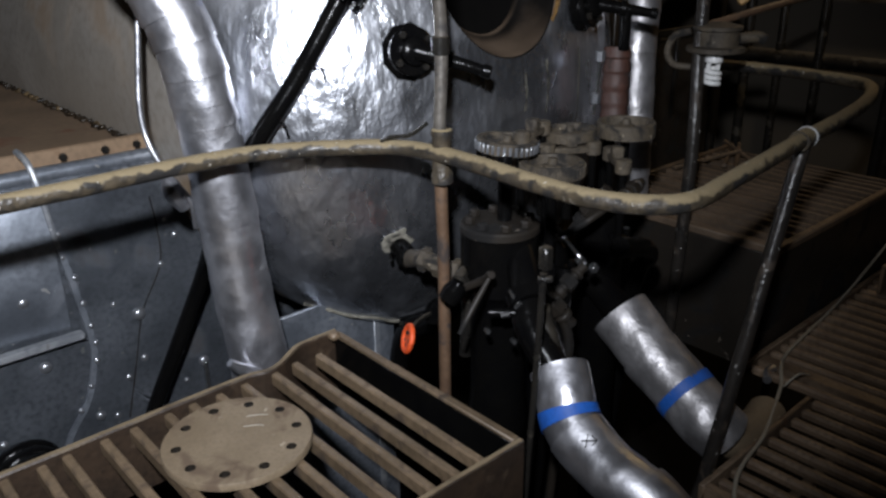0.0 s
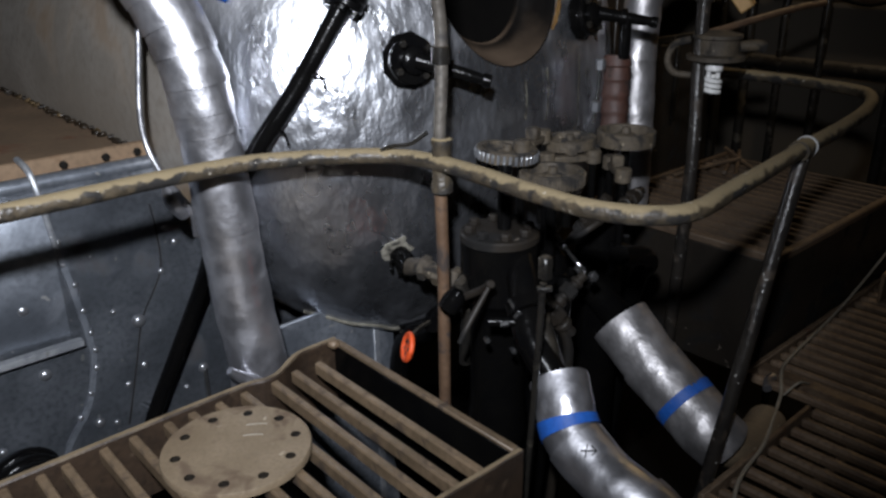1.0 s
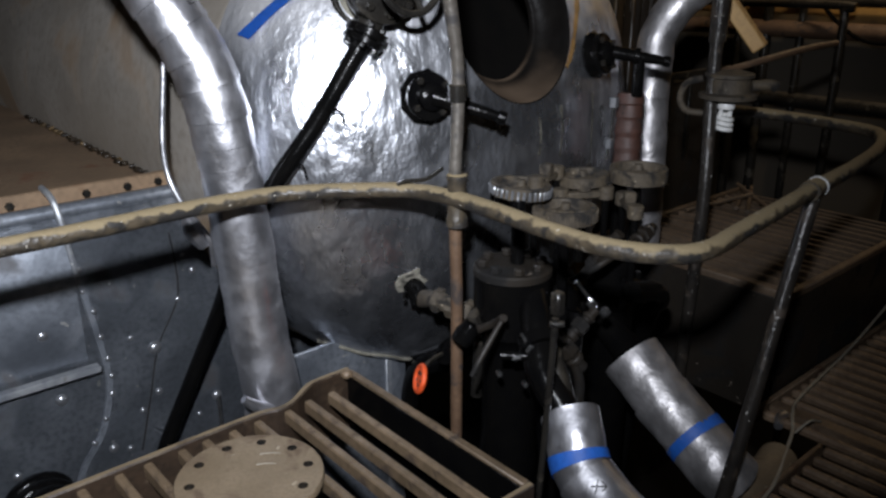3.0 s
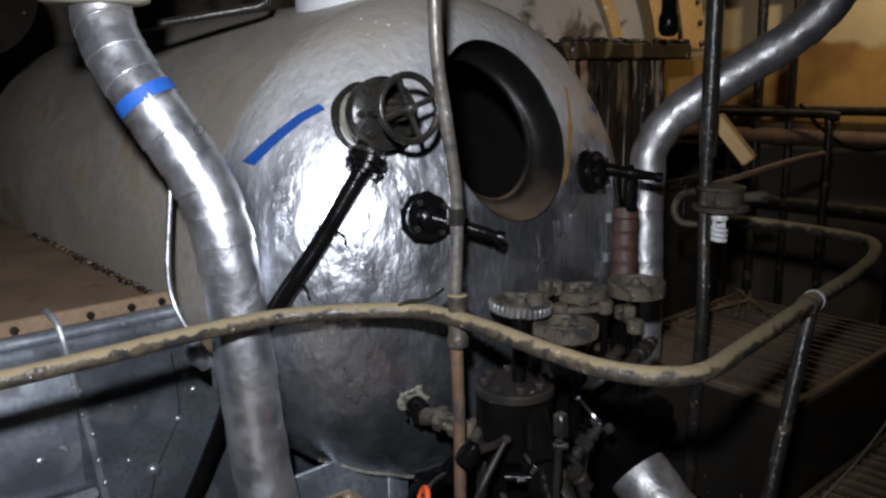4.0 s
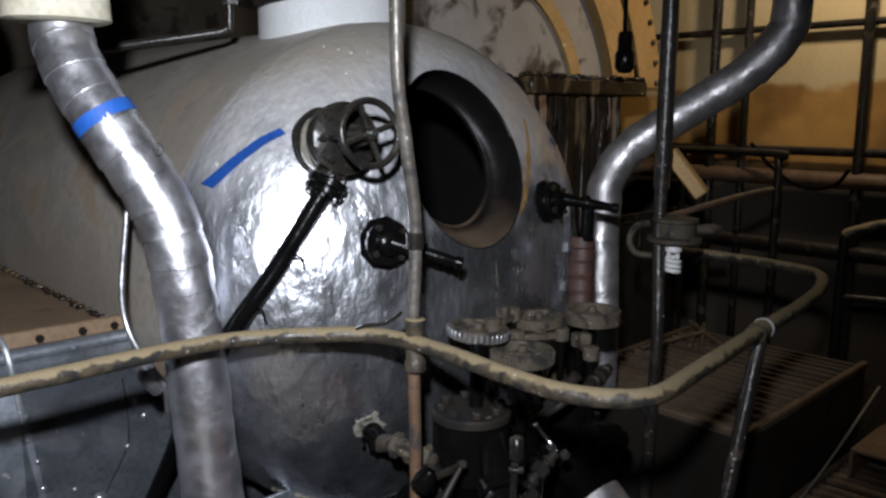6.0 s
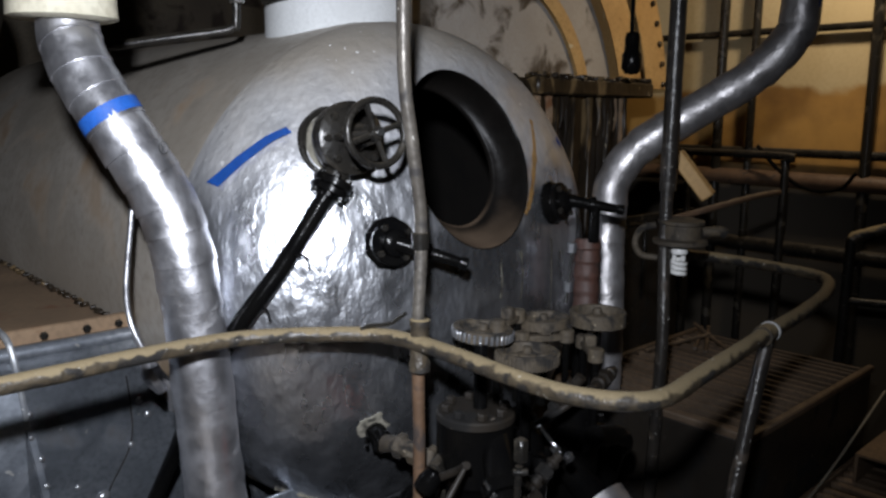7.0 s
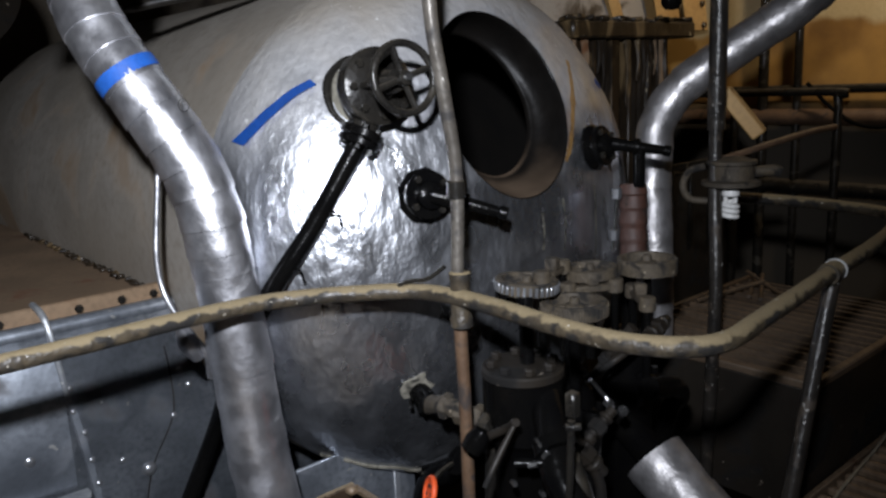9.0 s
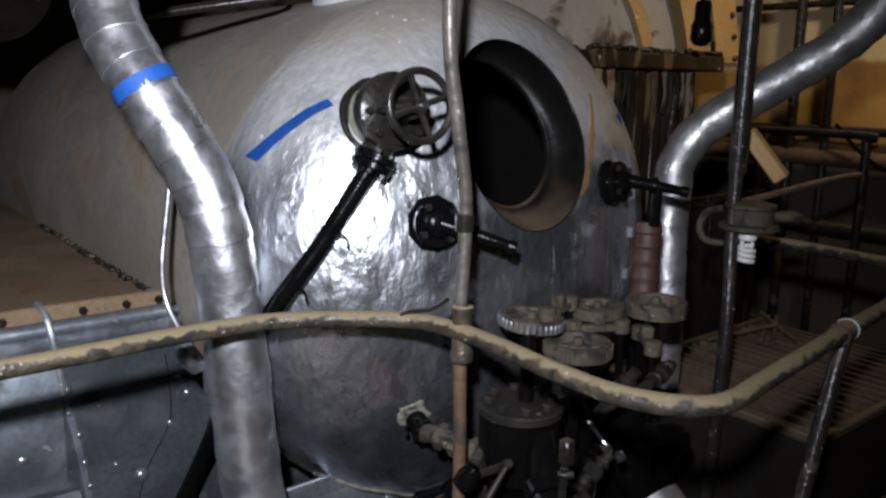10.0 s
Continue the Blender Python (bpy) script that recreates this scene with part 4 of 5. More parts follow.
part("lever_stem", tube([(1.452, 1.402, 0.687), (1.47, 1.45, 0.65), (1.45, 1.52, 0.605)], 0.012, 10, 4), DARK_STEEL, lever)
part("plug_body", lathe([(0, -0.03), (0.03, -0.03), (0.034, 0.0), (0.026, 0.035), (0, 0.04)], 18, toward((1.43, 1.53, 0.60), (0.5, -0.3, 0.8))), BLACK, lever)
part("spout", tube([(1.43, 1.53, 0.60), (1.52, 1.58, 0.62), (1.6, 1.6, 0.6)], 0.02, 12, 4), DARK_IRON, lever)
part("union_nut", disc(0.028, -0.014, 0.014, 0.004, 6, toward((1.48, 1.555, 0.61), (0.9, 0.4, 0.1))), DARK_IRON, lever)

m = toward((1.365, 1.665, 0.42), (-0.88, 0.45, 0.3))
small = thing("small_valve", (1.365, 1.665, 0.415), "small valve with an orange painted handwheel", "valve")
ring = [m @ Vector((0.04 * math.cos(a * math.pi / 10), 0.04 * math.sin(a * math.pi / 10), 0)) for a in range(21)]
wheel = part("handwheel", tube(ring, 0.0085, 10, 0, False), ORANGE, small, "orange painted handwheel")
part("web", lathe([(0.0, -0.003), (0.039, -0.003), (0.039, 0.003), (0.0, 0.003)], 20, m), ORANGE, wheel)
for k in range(5):
    a = 2 * math.pi * k / 5
    part("grip_hole", disc(0.006, 0.0031, 0.0045, 0.0005, 8, m @ Matrix.Translation((0.02 * math.cos(a), 0.02 * math.sin(a), 0))), INK, wheel)
part("stem", tube([(1.37, 1.668, 0.434), (1.46, 1.73, 0.42), (1.54, 1.76, 0.41)], 0.009, 8, 3), DARK_IRON, small)
part("body", lathe([(0, -0.04), (0.03, -0.04), (0.036, 0.0), (0.03, 0.04), (0, 0.04)], 16, toward((1.57, 1.77, 0.405), (0.8, 0.5, 0))), BLACK, small)

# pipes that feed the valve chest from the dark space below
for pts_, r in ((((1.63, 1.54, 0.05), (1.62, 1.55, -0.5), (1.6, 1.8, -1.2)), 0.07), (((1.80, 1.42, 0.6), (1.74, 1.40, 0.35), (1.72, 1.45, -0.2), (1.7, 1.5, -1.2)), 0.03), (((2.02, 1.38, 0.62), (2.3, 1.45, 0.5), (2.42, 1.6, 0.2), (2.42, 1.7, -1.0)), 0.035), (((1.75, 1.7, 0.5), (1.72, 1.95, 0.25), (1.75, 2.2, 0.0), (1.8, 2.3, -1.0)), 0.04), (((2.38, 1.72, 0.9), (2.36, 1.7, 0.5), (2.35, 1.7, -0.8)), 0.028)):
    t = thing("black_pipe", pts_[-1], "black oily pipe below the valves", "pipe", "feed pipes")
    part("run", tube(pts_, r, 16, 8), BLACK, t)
tee = thing("threaded_rod", (1.85, 1.38, 0.6), "bright threaded rod with nuts", "rod")
part("rod", tube([(1.80, 1.43, 0.70), (1.87, 1.40, 0.60)], 0.007, 8, 0), STEEL, tee)
for q in ((1.845, 1.40, 0.62), (1.875, 1.37, 0.595), (1.90, 1.39, 0.575)):
    part("nut", disc(0.016, -0.01, 0.012, 0.003, 6, toward(q, (0.4, -0.2, -0.6))), STEEL, tee)

def union_joint(at, direction, r, label, material):
    """A short pipe joint: two collars, a hexagon nut and a stub."""
    t = thing("union_joint", at, label, "fitting", "pipe joints among the valves")
    q = toward(at, direction)
    part("stub", lathe([(0, -3.2 * r), (0.55 * r, -3.2 * r), (0.55 * r, 2.6 * r), (0, 2.6 * r)], 14, q), material, t)
    part("collar", disc(0.85 * r, -2.0 * r, -1.1 * r, 0.004, 18, q), material, t)
    part("nut", disc(r, -0.7 * r, 0.7 * r, 0.004, 6, q), material, t)
    part("collar", disc(0.8 * r, 1.1 * r, 1.7 * r, 0.004, 18, q), material, t)
    return t


union_joint((1.702, 1.38, 0.521), (0.5, -0.3, -0.7), 0.036, "dark iron union joint beside the control rod", DARK_STEEL)
union_joint((1.775, 1.385, 0.57), (0.8, -0.1, 0.5), 0.028, "dark iron union joint under the wheels", DARK_STEEL)
union_joint((1.98, 1.47, 0.74), (0.2, -0.5, 0.8), 0.034, "dark iron union joint between valve stems", DARK_STEEL)
union_joint((2.12, 1.42, 0.78), (0.9, 0.2, 0.1), 0.03, "dark iron union joint below a valve wheel", DARK_STEEL)
for pts_, r, label in ((((1.70, 1.38, 0.52), (1.74, 1.35, 0.42), (1.75, 1.36, 0.25), (1.74, 1.4, -0.3)), 0.016, "thin dark pipe running down from a joint"), (((1.86, 1.5, 0.66), (1.93, 1.44, 0.72), (2.03, 1.42, 0.76), (2.12, 1.42, 0.78)), 0.012, "thin dark pipe linking the valve stems")):
    t = thing("thin_pipe", pts_[-1], label, "pipe", "thin pipes among the valves")
    part("run", tube(pts_, r, 10, 6), DARK_STEEL, t)
flap = thing("foil_flap", (0.97, 2.3, 0.82), "crumpled foil flap beside the conduit's foot", "foil")
part("crumple", tube([(0.945, 2.31, 0.885), (0.955, 2.3, 0.85), (0.972, 2.29, 0.815), (0.988, 2.29, 0.775)], lambda q: 0.026 * (0.6 + 0.5 * math.sin(q * 3.0)), 9, 6, True, None, 0.9, 5.0), FOIL, flap)

# ---- steel grating with the blank flange ----
grate = thing("grating_platform", (0.8, 1.5, 0.1), "dirty steel bar grating with a deep rim", "grating")


def back_rim():
    """The rim along the back, bent outwards round the lagged pipe."""
    bm = bmesh.new()
    line = smooth_line([(-0.4, 1.90, 0), (0.3, 1.90, 0), (0.7, 1.905, 0), (0.93, 1.905, 0), (1.0, 1.89, 0), (1.05, 1.90, 0), (1.14, 1.955, 0), (1.2, 1.965, 0), (1.3, 1.965, 0)], 6)
    rows = []
    for i, q in enumerate(line):
        d = (line[min(i + 1, len(line) - 1)] - line[max(i - 1, 0)]).normalized()
        s = Vector((-d.y, d.x, 0))
        rows.append([bm.verts.new(q + s * k + Vector((0, 0, z))) for k, z in ((-0.011, 0.14), (-0.011, 0.355), (-0.007, 0.36), (0.007, 0.36), (0.011, 0.355), (0.011, 0.14))])
    for a, b in zip(rows, rows[1:]):
        for i in range(6):
            j = (i + 1) % 6
            bm.faces.new((a[i], a[j], b[j], b[i]))
    for r in (rows[0][::-1], rows[-1]):
        bm.faces.new(r)
    return bm


part("back_rim", back_rim(), RIM, grate, "rusty rim bent round a pipe")
part("side_rim", block((1.283, 1.146, 0.12), (1.305, 1.95, 0.345), 0.004), BLACK, grate, "black side plate")
part("side_edge", block((1.280, 1.146, 0.346), (1.307, 1.952, 0.36), 0.004), GRATE, grate)
part("front_rim", block((-0.4, 1.125, 0.12), (1.305, 1.145, 0.36), 0.004), RIM, grate)
bar = finish("bar", block((-0.0125, 1.146, 0.305), (0.0125, 1.895, 0.345), 0.004), GRATE, False)
for i in range(19):
    ob = part("bar", bar, GRATE, grate)
    ob.matrix_basis = Matrix.Translation((1.178 - 0.083 * i, 0.0, random.uniform(-0.002, 0.002))) @ Matrix.Rotation(random.uniform(-0.006, 0.006), 4, "Z")
part("chip", block((1.255, 1.915, 0.345), (1.29, 1.95, 0.372), 0.008), GRATE, grate, "rusty corner lug")

blank = thing("blank_flange", (0.765, 1.632, 0.347), "round dusty steel blank flange with ten bolt holes", "flange")


def flange_plate(r, hole_ring, holes, hole, z0, z1):
    """A disc with real bolt holes: each hole sits in its own sector of the rim."""
    bm = bmesh.new()
    half, low = math.pi / holes, hole_ring * 2 - r + 0.004
    for k in range(holes):
        turn = 2 * math.pi * k / holes
        edge = [(r, half * (i / 4 - 1)) for i in range(8)] + [(r + (low - r) * i / 4, half) for i in range(4)]
        edge += [(low, half * (1 - i / 4)) for i in range(8)] + [(low + (r - low) * i / 4, -half) for i in range(4)]
        outer = [bm.verts.new((q * math.cos(a + turn), q * math.sin(a + turn), z1)) for q, a in edge]
        c = Vector((hole_ring * math.cos(turn), hole_ring * math.sin(turn), z1))
        lip = []
        for v in outer:
            d = v.co - c
            lip.append(bm.verts.new(c + d.normalized() * hole))
        for i in range(24):
            j = (i + 1) % 24
            bm.faces.new((outer[i], outer[j], lip[j], lip[i]))
        middle = bm.verts.new((0, 0, z1))
        inner = outer[12:21]
        for u, v in zip(inner, inner[1:]):
            bm.faces.new((u, v, middle))
        side = outer[0:9]
        foot = [bm.verts.new((v.co.x * 1.012, v.co.y * 1.012, z1 - 0.004)) for v in side]
        base = [bm.verts.new((v.co.x * 1.012, v.co.y * 1.012, z0)) for v in side]
        for i in range(8):
            bm.faces.new((side[i], side[i + 1], foot[i + 1], foot[i]))
            bm.faces.new((foot[i], foot[i + 1], base[i + 1], base[i]))
    bmesh.ops.remove_doubles(bm, verts=bm.verts, dist=0.0003)
    bmesh.ops.transform(bm, matrix=Matrix.Translation((0.765, 1.632, 0)) @ Matrix.Rotation(0.25, 4, "Z"), verts=bm.verts)
    return bm


part("plate", flange_plate(0.189, 0.152, 10, 0.0135, 0.347, 0.367), FLANGE, blank)
# Dark bores and floors stand in for the shade inside the holes.
for k in range(10):
    a = 0.25 + 2 * math.pi * k / 10
    part("bolt_hole", lathe([(0.0138, 0.3665), (0.0136, 0.352), (0, 0.352)], 16, Matrix.Translation((0.765 + 0.152 * math.cos(a), 1.632 + 0.152 * math.sin(a), 0))), DARK_STEEL, blank, "grimy bolt hole with its shade painted dark")
for a, b in (((0.83, 1.70), (0.875, 1.668)), ((0.80, 1.662), (0.842, 1.632))):
    part("scratch", tube([(*a, 0.3675), ((a[0] + b[0]) / 2 + 0.004, (a[1] + b[1]) / 2, 0.368), (*b, 0.3675)], 0.0016, 5, 3), CABLE, blank, "pale scratch")

# ---- raised grating and walkway ----
raised = thing("raised_grating", (3.6, 2.0, -0.05), "raised rusty bar grating on a dark steel box", "grating")
part("front_panel", block((2.85, 1.237, -0.12), (4.15, 1.257, 0.395), 0.004), DARK_STEEL, raised, "dark dirty side plate")
part("end_panel", block((2.85, 1.258, -0.12), (2.87, 2.2, 0.395), 0.004), DARK_STEEL, raised, "dark dirty end plate")
part("edge_angle", block((2.84, 1.226, 0.396), (4.16, 1.262, 0.43), 0.006), RAISED, raised, "rusty edge angle")
part("edge_angle", block((2.84, 1.263, 0.396), (2.872, 2.2, 0.43), 0.006), RAISED, raised, "rusty edge angle")
part("back_edge", block((2.873, 2.17, 0.396), (4.16, 2.2, 0.43), 0.006), RAISED, raised, "rusty edge angle")
part("far_panel", block((4.13, 1.258, -0.12), (4.15, 2.2, 0.395), 0.004), DARK_STEEL, raised, "dark dirty end plate")
rbar = finish("bar", block((-0.009, 1.263, 0.385), (0.009, 2.169, 0.42), 0.004), RAISED, False)
for i in range(17):
    ob = part("bar", rbar, RAISED, raised)
    ob.matrix_basis = Matrix.Translation((2.92 + 0.0745 * i, 0, random.uniform(-0.004, 0.004))) @ Matrix.Rotation(random.uniform(-0.004, 0.004), 4, "Z")
for k, (a, b) in enumerate((((4.15, 2.16), (3.7, 1.95)), ((3.72, 1.9), (4.12, 2.1)), ((3.5, 2.12), (3.95, 2.0)), ((3.85, 1.85), (4.05, 2.15)))):
    t = thing("loose_bar", (*a, 0.43), "loose rusty rod lying on the raised grating", "rod", "loose rods")
    part("length", tube([(*a, 0.435), (*b, 0.445 + 0.01 * k)], 0.011, 8, 0), RAISED, t)
rack = thing("back_fence", (4.2, 2.95, 0.4), "row of dark uprights behind the raised grating", "fence")
part("rail", block((3.2, 2.93, 0.93), (5.4, 2.96, 0.97), 0.004), DARK_IRON, rack)
for i in range(9):
    part("upright", block((3.3 + 0.24 * i, 2.935, 0.4), (3.34 + 0.24 * i, 2.955, 0.93), 0.004), DARK_IRON, rack)
part("back_plate", block((4.2, 2.957, -2.2), (5.4, 2.975, 0.9), 0.004), DARK_STEEL, rack)

walkway = thing("floor_grating", (3.0, 0.3, -0.03), "rusty bar grating of the walkway floor", "grating", kind="structure")
fbar = finish("bar", block((-0.017, -0.7, -0.035), (0.017, 1.2, 0.0), 0.009), FLOOR_GRATE, False)
short_bar = finish("bar", block((-0.017, -0.7, -0.035), (0.017, 0.925, 0.0), 0.009), FLOOR_GRATE, False)
for i in range(39):
    x = 1.98 + 0.079 * i
    if i in (10, 24):
        part("plate", block((x - 0.03, -0.7, -0.035), (x + 0.03, 1.2, 0.002), 0.004), FLOOR_GRATE, walkway)
        continue
    ob = part("bar", fbar if x > 2.64 else short_bar, FLOOR_GRATE, walkway)
    ob.matrix_basis = Matrix.Translation((x, 0, random.uniform(-0.004, 0.003))) @ Matrix.Rotation(random.uniform(-0.005, 0.005), 4, "Z")
part("edge_bar", block((2.62, 1.205, -0.05), (5.2, 1.228, 0.006), 0.004), FLOOR_GRATE, walkway)
part("edge_bar", block((1.9, 0.93, -0.05), (2.62, 0.95, 0.006), 0.004), FLOOR_GRATE, walkway)
part("end_bar", block((1.90, -0.7, -0.05), (1.93, 0.93, 0.006), 0.004), FLOOR_GRATE, walkway)
for y in (0.1, 0.75):
    part("bearer", block((1.93, y - 0.015, -0.07), (5.2, y + 0.015, -0.036), 0.003), FLOOR_GRATE, walkway)
single("standing_platform", block((-1.2, -1.2, -0.05), (1.88, 0.35, 0.0), 0.01), FLOOR_GRATE, "dirty steel plate of the walkway", "floor", kind="structure")

channel = thing("steel_channel", (3.87, 1.1, 0.0), "rusty brown steel channel lying on the floor grating", "channel")
part("web", block((3.7, 0.9, 0.125), (4.1, 1.13, 0.14), 0.003), LEDGE, channel)
for y in (0.9, 1.115):
    part("flange", block((3.7, y, 0.0), (4.1, y + 0.015, 0.1245), 0.003), LEDGE, channel)

cable = thing("loose_cable", (2.6, 1.0, 0.0), "thin dirty grey cable lying along the grating", "cable")
part("run", tube([(4.2, 1.18, 0.3), (3.7, 1.2, 0.08), (3.376, 1.19, 0.012), (3.098, 1.165, 0.012), (2.90, 1.145, 0.012), (2.79, 1.125, 0.014), (2.68, 1.08, 0.03), (2.599, 1.038, 0.016), (2.42, 0.98, 0.012), (2.259, 0.93, 0.012), (1.957, 0.862, 0.03), (1.7, 0.7, -0.05)], 0.0065, 8, 8), CABLE, cable)
part("tail", tube([(2.60, 1.03, 0.014), (2.66, 1.008, 0.05), (2.74, 1.0, 0.02)], 0.0045, 6, 5), CABLE, cable)
scrap = thing("foil_scrap", (2.62, 1.11, 0.0), "crumpled scrap of foil on the grating", "scrap")
part("crumple", tube([(2.60, 1.09, 0.012), (2.65, 1.12, 0.02), (2.70, 1.12, 0.014)], 0.014, 7, 4, True, None, 0.9, 7.0), FOIL, scrap)

# ---- lamp pole ----
pole = thing("lamp_pole", (2.775, 1.625, -0.1), "dark chipped upright pole with a lamp holder", "pole")
part("shaft", tube([(2.775, 1.625, -0.1), (2.79, 1.62, 0.3), (2.83, 1.632, 0.75), (2.89, 1.685, 1.2), (2.89, 1.685, 2.0), (2.885, 1.68, 2.9)], 0.026, 14, 5, True, None, 0.05, 3.0), POST, pole)
part("upper_sleeve", tube([(2.888, 1.684, 1.34), (2.885, 1.68, 2.9)], 0.034, 14, 0), POST, pole)
m = Matrix.Translation((2.945, 1.645, 0))
holder = part("holder", lathe([(0.0, 1.115), (0.095, 1.115), (0.112, 1.122), (0.112, 1.138), (0.085, 1.145), (0.083, 1.2), (0.095, 1.205), (0.095, 1.218), (0.05, 1.23), (0, 1.23)], 32, m), DUSTY_IRON, pole, "round dusty lamp holder")
part("lug", tube([(3.0, 1.58, 1.17), (3.05, 1.53, 1.175), (3.07, 1.51, 1.165)], 0.022, 10, 4), DUSTY_IRON, holder)
part("side_loop", tube([(2.86, 1.71, 1.2), (2.83, 1.76, 1.18), (2.82, 1.78, 1.12), (2.84, 1.76, 1.07), (2.88, 1.71, 1.06)], 0.014, 10, 5), DUSTY_IRON, holder)
bulb = thing("lamp_bulb", (2.915, 1.64, 1.0), "unlit white spiral lamp bulb in a holder", "bulb")
m = Matrix.Translation((2.925, 1.635, 0))
part("base", lathe([(0.0, 1.113), (0.03, 1.113), (0.034, 1.105), (0.034, 1.085), (0.03, 1.08), (0.0, 1.08)], 20, m), PLASTIC, bulb)
part("post", tube([m @ Vector((-0.018, 0.01, 1.08)), m @ Vector((-0.018, 0.01, 1.05))], 0.009, 8, 0), PLASTIC, bulb)
part("post", tube([m @ Vector((0.018, -0.01, 1.08)), m @ Vector((0.018, -0.01, 1.05))], 0.009, 8, 0), PLASTIC, bulb)
part("spiral", tube([m @ Vector((0.027 * math.cos(a * 0.5), 0.027 * math.sin(a * 0.5), 1.055 - 0.0016 * a)) for a in range(40)], 0.0095, 10, 2), PLASTIC, bulb)
arm = thing("bent_handle", (3.1, 1.6, 1.2), "dusty bent pipe handle behind the lamp", "pipe")
part("run", tube([(2.95, 1.70, 1.215), (3.05, 1.66, 1.235), (3.2, 1.62, 1.26), (3.5, 1.60, 1.285), (3.75, 1.6, 1.29)], 0.014, 10, 6), RUSTY_PIPE, arm)
bracket = thing("wooden_wedge", (3.2, 1.78, 1.3), "stained cream wooden board on edge", "board")
part("board", block((-0.05, -0.03, -0.12), (0.05, 0.03, 0.12), 0.006, None, toward((3.21, 1.755, 1.385), (0.06, -0.15, -0.2))), OCHRE, bracket)

# ---- header behind the drum ----
hdr = thing("header_box", (3.6, 3.1, -0.5), "rust-streaked steel header behind the drum", "boiler header")
part("box", block((3.2, 2.72, -0.5), (4.08, 3.9, 1.77), 0.02), RUSTBLOCK, hdr)
part("top_flange", block((3.12, 2.58, 1.745), (4.18, 4.2, 1.83), 0.01), RUSTBLOCK, hdr, "heavy rusty flange")
for i in range(6):
    w = (0.05, 0.03, 0.07, 0.025, 0.06, 0.04)[i]
    part("stiffener", block((3.22 + 0.15 * i, 2.66, 0.2), (3.22 + 0.15 * i + w, 2.72, 1.745), 0.006), RUSTBLOCK, hdr)
duct = thing("flanged_duct", (3.8, 3.5, 1.83), "cream flaking round duct with rusty flanges", "duct")
m = toward((3.4, 3.24, 1.55), (0, 1, 0))


def upper_part(bm):
    """Keeps what stands above the header's flange and clear of the drum's far side."""
    for co, no in (((0, 0, 1.832), (0, 0, 1)), ((2.3, 0, 0), (1, 0, 0))):
        bmesh.ops.bisect_plane(bm, geom=list(bm.verts) + list(bm.edges) + list(bm.faces), plane_co=co, plane_no=no, clear_inner=True)
    return bm


part("end_cover", upper_part(lathe([(0.0, -0.02), (0.91, -0.02), (0.92, 0.0), (0.92, 0.3), (0, 0.3)], 96, m)), OLDPAINT, duct, "flaking cream end cover")
part("rust_ring", upper_part(lathe([(0.905, -0.05), (1.0, -0.055), (1.01, -0.045), (1.01, 0.3), (0.905, 0.3)], 96, m)), OCHRE, duct, "rust-stained ring")
part("outer_cover", upper_part(lathe([(1.0, -0.01), (1.3, -0.01), (1.305, 0.02), (1.305, 0.3), (1.0, 0.3)], 96, m)), OLDPAINT, duct, "flaking cream cover ring")
part("inner_flange", upper_part(lathe([(1.295, -0.09), (1.55, -0.09), (1.56, -0.08), (1.56, 0.1), (1.295, 0.1)], 110, m)), OCHRE, duct, "rust-stained yellow flange")
part("groove", upper_part(lathe([(1.555, -0.03), (1.62, -0.03), (1.62, 0.1), (1.555, 0.1)], 110, m)), RUSTBLOCK, duct, "dark rusty groove between the flanges")
part("outer_flange", upper_part(lathe([(1.61, -0.09), (1.88, -0.09), (1.895, -0.075), (1.895, 0.10), (1.885, 0.11), (1.61, 0.11)], 120, m)), OCHRE, duct, "yellow-stained outer flange")
rnd_ = random.Random(5)
for k in range(13):
    a = math.radians(10 + 4.6 * k)
    part("bolt", disc(0.022, 0, 0.022, 0.005, 6, toward((3.4 + 1.82 * math.cos(a), 3.15, 1.55 + 1.82 * math.sin(a)), (0, -1, 0))), RUSTBLOCK, duct)
for k in range(46):
    x = 3.12 + rnd_.random() * 1.05
    part("scale_flake", block((-0.03, -0.025, 0), (0.03, 0.025, rnd_.uniform(0.012, 0.024)), 0.005, None, Matrix.Translation((x, 2.6 + rnd_.random() ** 2 * 0.2, 1.83)) @ Euler((rnd_.uniform(-0.3, 0.3), rnd_.uniform(-0.3, 0.3), rnd_.uniform(0, 3))).to_matrix().to_4x4()), RUSTBLOCK, hdr, "loose rust scale")
for k in range(16):
    x, w = 3.2 + rnd_.random() * 0.85, rnd_.uniform(0.008, 0.03)
    z = rnd_.uniform(1.3, 1.6)
    drip = tube([(x, 2.664, 1.745), (x + 0.004, 2.655, (1.745 + z) / 2), (x - 0.003, 2.664, z)], lambda q: w * (1 - 0.6 * q), 7, 5, True, None, 0.6, k)
    part("rust_drip", drip, LEDGE if k % 5 == 0 else RUSTBLOCK, hdr, "run of rust down the steel")

plug = thing("hanging_connector", (3.2, 2.1, 1.86), "black cable connector hanging on a cable", "connector")
part("cable", tube([(3.215, 2.11, 3.6), (3.22, 2.115, 2.1), (3.225, 2.112, 2.02)], 0.011, 8, 4), BLACK, plug)
part("shell", lathe([(0.0, 1.83), (0.03, 1.835), (0.046, 1.86), (0.046, 1.92), (0.036, 1.94), (0.036, 2.0), (0.03, 2.02), (0, 2.03)], 20, Matrix.Translation((3.226, 2.112, 0))), BLACK, plug)

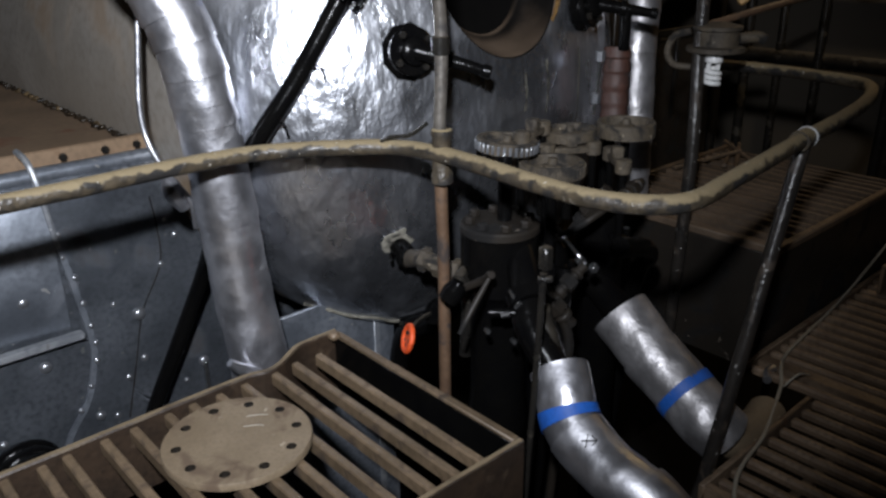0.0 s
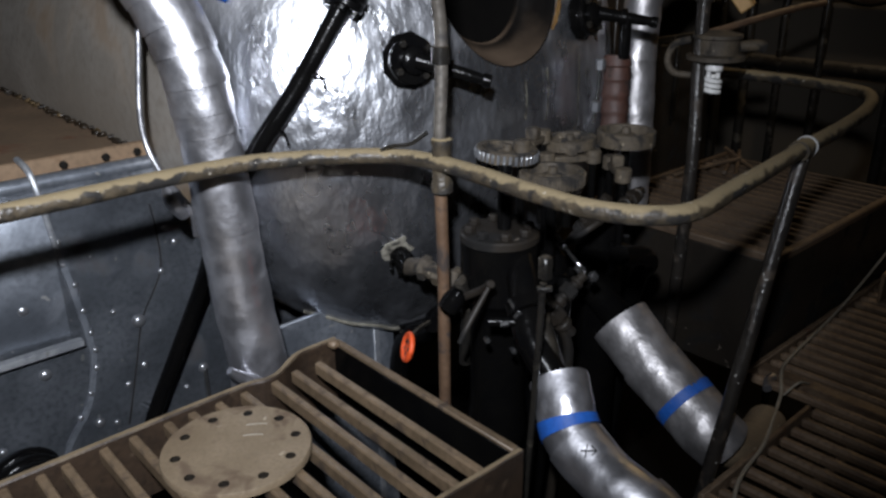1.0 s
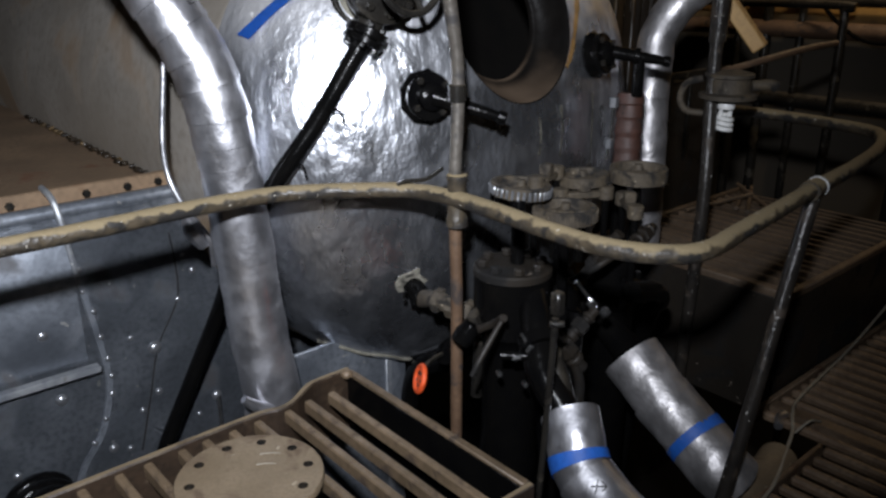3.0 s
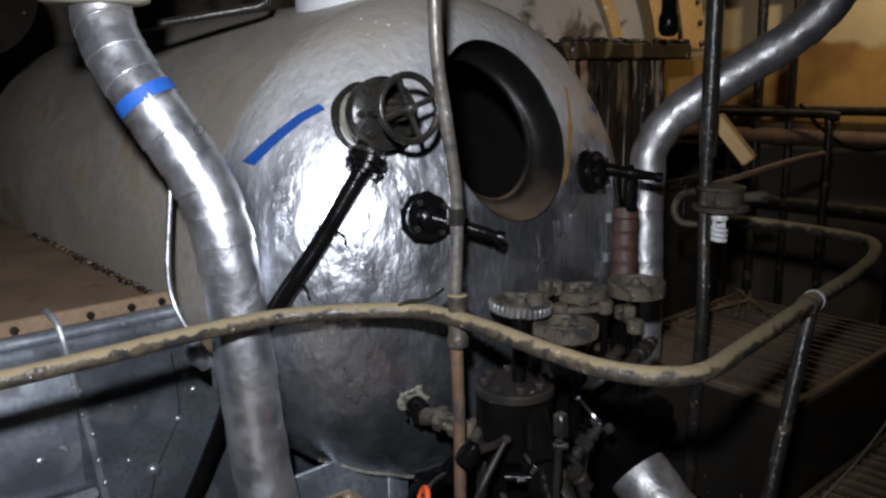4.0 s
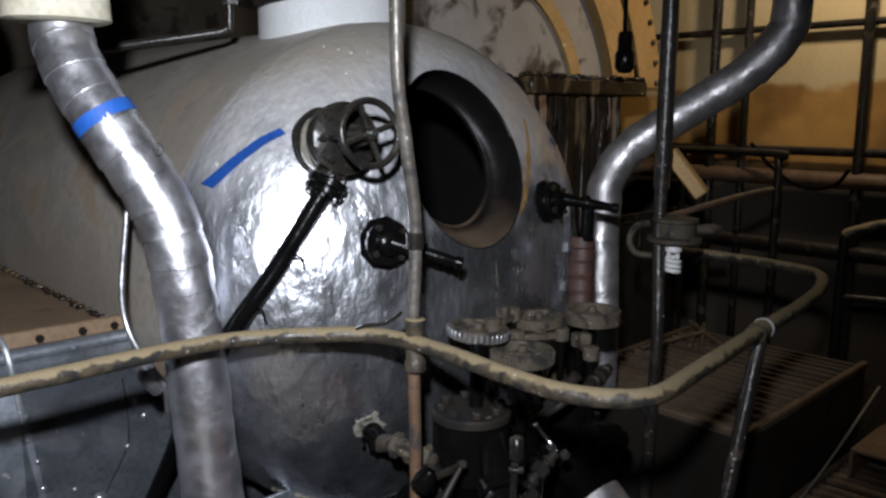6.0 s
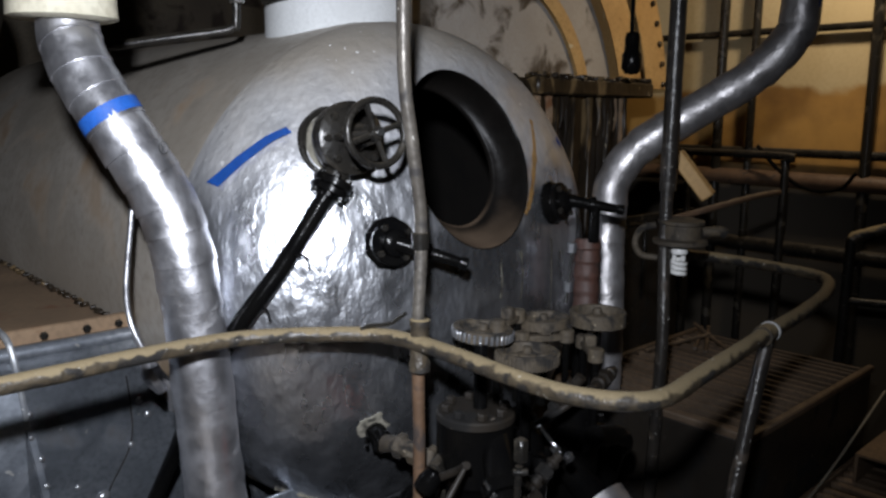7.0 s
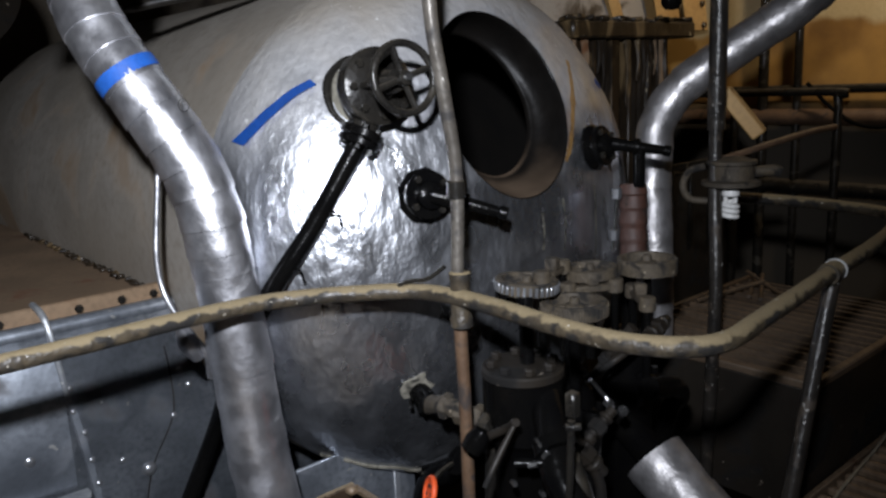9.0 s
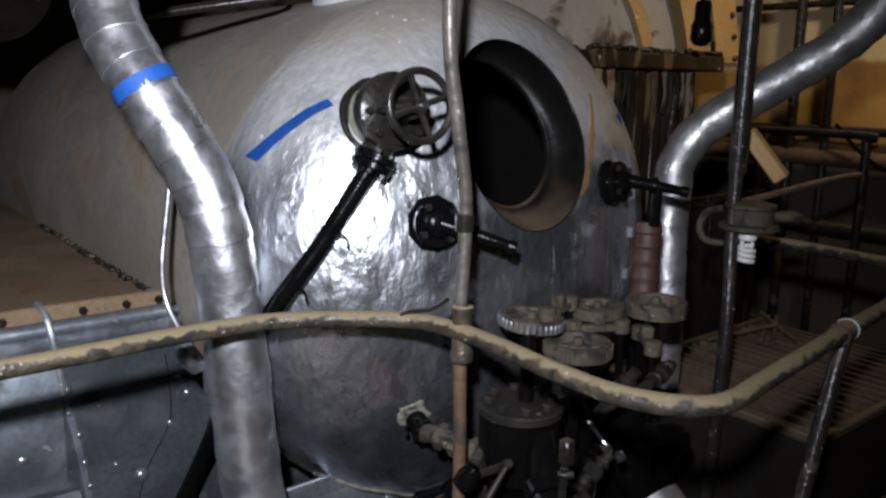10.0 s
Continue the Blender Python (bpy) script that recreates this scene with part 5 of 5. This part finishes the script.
# ---- overhead and far things ----
white = thing("white_lagged_pipe", (1.985, 2.70, 1.9), "white cloth-lagged pipe on top of the drum", "pipe")
part("lagging", lathe([(0.305, 0), (0.30, 0.1), (0.298, 1.0), (0, 1.0)], 48, Matrix.Translation((1.985, 2.70, 1.85))), WHITE, white)
part("clip", tube([(1.66, 2.75, 2.06), (1.7, 2.62, 2.07), (1.76, 2.52, 2.07)], 0.012, 8, 4), DARK_IRON, white)
vent = thing("vent_pipe", (1.5, 2.68, 1.9), "small dark pipe with a union above the drum", "pipe")
part("run", tube([(1.50, 2.66, 2.5), (1.50, 2.67, 2.0), (1.49, 2.68, 1.945), (1.43, 2.71, 1.925), (1.30, 2.78, 1.90), (1.1, 2.9, 1.86)], 0.016, 12, 6), DARK_IRON, vent)
part("union", disc(0.03, -0.03, 0.03, 0.005, 8, Matrix.Translation((1.50, 2.665, 2.06))), STEEL, vent, "bright union nut")
grey = thing("overhead_duct", (0.2, 3.6, 1.9), "grimy dark sheet-metal duct under the deckhead", "duct")
part("shell", tube([(-1.5, 3.3, 2.2), (0.2, 3.7, 2.15), (0.9, 4.3, 2.1)], 0.3, 32, 8), DARK_STEEL, grey)

for y, z0, z1, r in ((2.79, -0.2, 3.4, 0.035), (2.55, -0.2, 3.4, 0.028), (1.775, -0.2, 3.4, 0.035), (1.2, -0.2, 3.4, 0.03)):
    t = thing("wall_pipe", (5.42, y, z0), "dark upright pipe on the bulkhead", "pipe", "upright wall pipes")
    part("run", tube([(5.40, y, z0), (5.40, y + 0.02, z1)], r, 12, 0), DARK_IRON, t)
for z, r, x, label in ((2.215, 0.024, 5.44, "thin dark pipe along the bulkhead"), (1.22, 0.055, 5.40, "thick dusty ochre pipe along the bulkhead"), (1.40, 0.03, 5.43, "rusty pipe along the bulkhead"), (0.75, 0.05, 5.40, "dirty pipe low on the bulkhead")):
    t = thing("wall_pipe", (x, 0, z), label, "pipe", "level wall pipes")
    part("run", tube([(x, -2, z), (x, 1.5, z + 0.005), (x, 5.0, z)], r, 14, 3), RUSTY_PIPE if r == 0.055 else DARK_IRON, t)
loop = thing("hanging_cable", (5.3, 2.1, 1.1), "dark cable hanging in a loop on the bulkhead", "cable")
part("run", tube([(5.3, 2.45, 1.45), (5.3, 2.3, 1.3), (5.3, 2.15, 1.2), (5.3, 2.0, 1.17), (5.3, 1.87, 1.21), (5.3, 1.8, 1.3)], 0.013, 8, 6), BLACK, loop)
frame_ = thing("far_railing", (5.0, 2.6, 0.2), "dark pipe railing before the bulkhead", "railing")
part("top_rail", tube([(5.03, 3.4, 1.40), (5.03, 2.18, 1.40), (5.03, 2.14, 1.37), (5.03, 2.13, 1.32), (5.03, 2.13, 1.2), (5.03, 2.13, 0.6), (5.03, 2.13, -2.2)], 0.026, 12, 6), DARK_IRON, frame_)
part("post", tube([(5.03, 2.8, 1.4), (5.03, 2.8, -2.2)], 0.024, 12, 0), DARK_IRON, frame_)
near_ = thing("side_railing", (4.7, 1.4, 0.0), "dusty pipe railing further along the walkway", "railing")
part("top_rail", tube([(4.67, 1.57, 0.97), (4.69, 1.53, 1.0), (4.76, 1.3, 1.06), (4.8, 0.7, 1.06)], 0.03, 12, 6), RAIL, near_)
part("post", tube([(4.67, 1.57, 0.98), (4.67, 1.58, 0.0)], 0.028, 12, 0), DARK_IRON, near_)
part("mid_rail", tube([(4.67, 1.57, 0.62), (4.8, 0.7, 0.66)], 0.022, 12, 0), DARK_IRON, near_)
# Unseen shade added where the bulkhead light hangs.
unseen_shade = thing("unseen_lamp_shade", (4.55, 1.58, 3.35), "lamp shade added out of view at the bulkhead light", "lamp")
part("shade", lathe([(0.05, 0.25), (0.13, 0.1), (0.16, 0.0), (0.155, 0.0), (0.12, 0.1), (0.045, 0.24)], 24, Matrix.Translation((4.55, 1.58, 3.32))), DARK_IRON, unseen_shade)
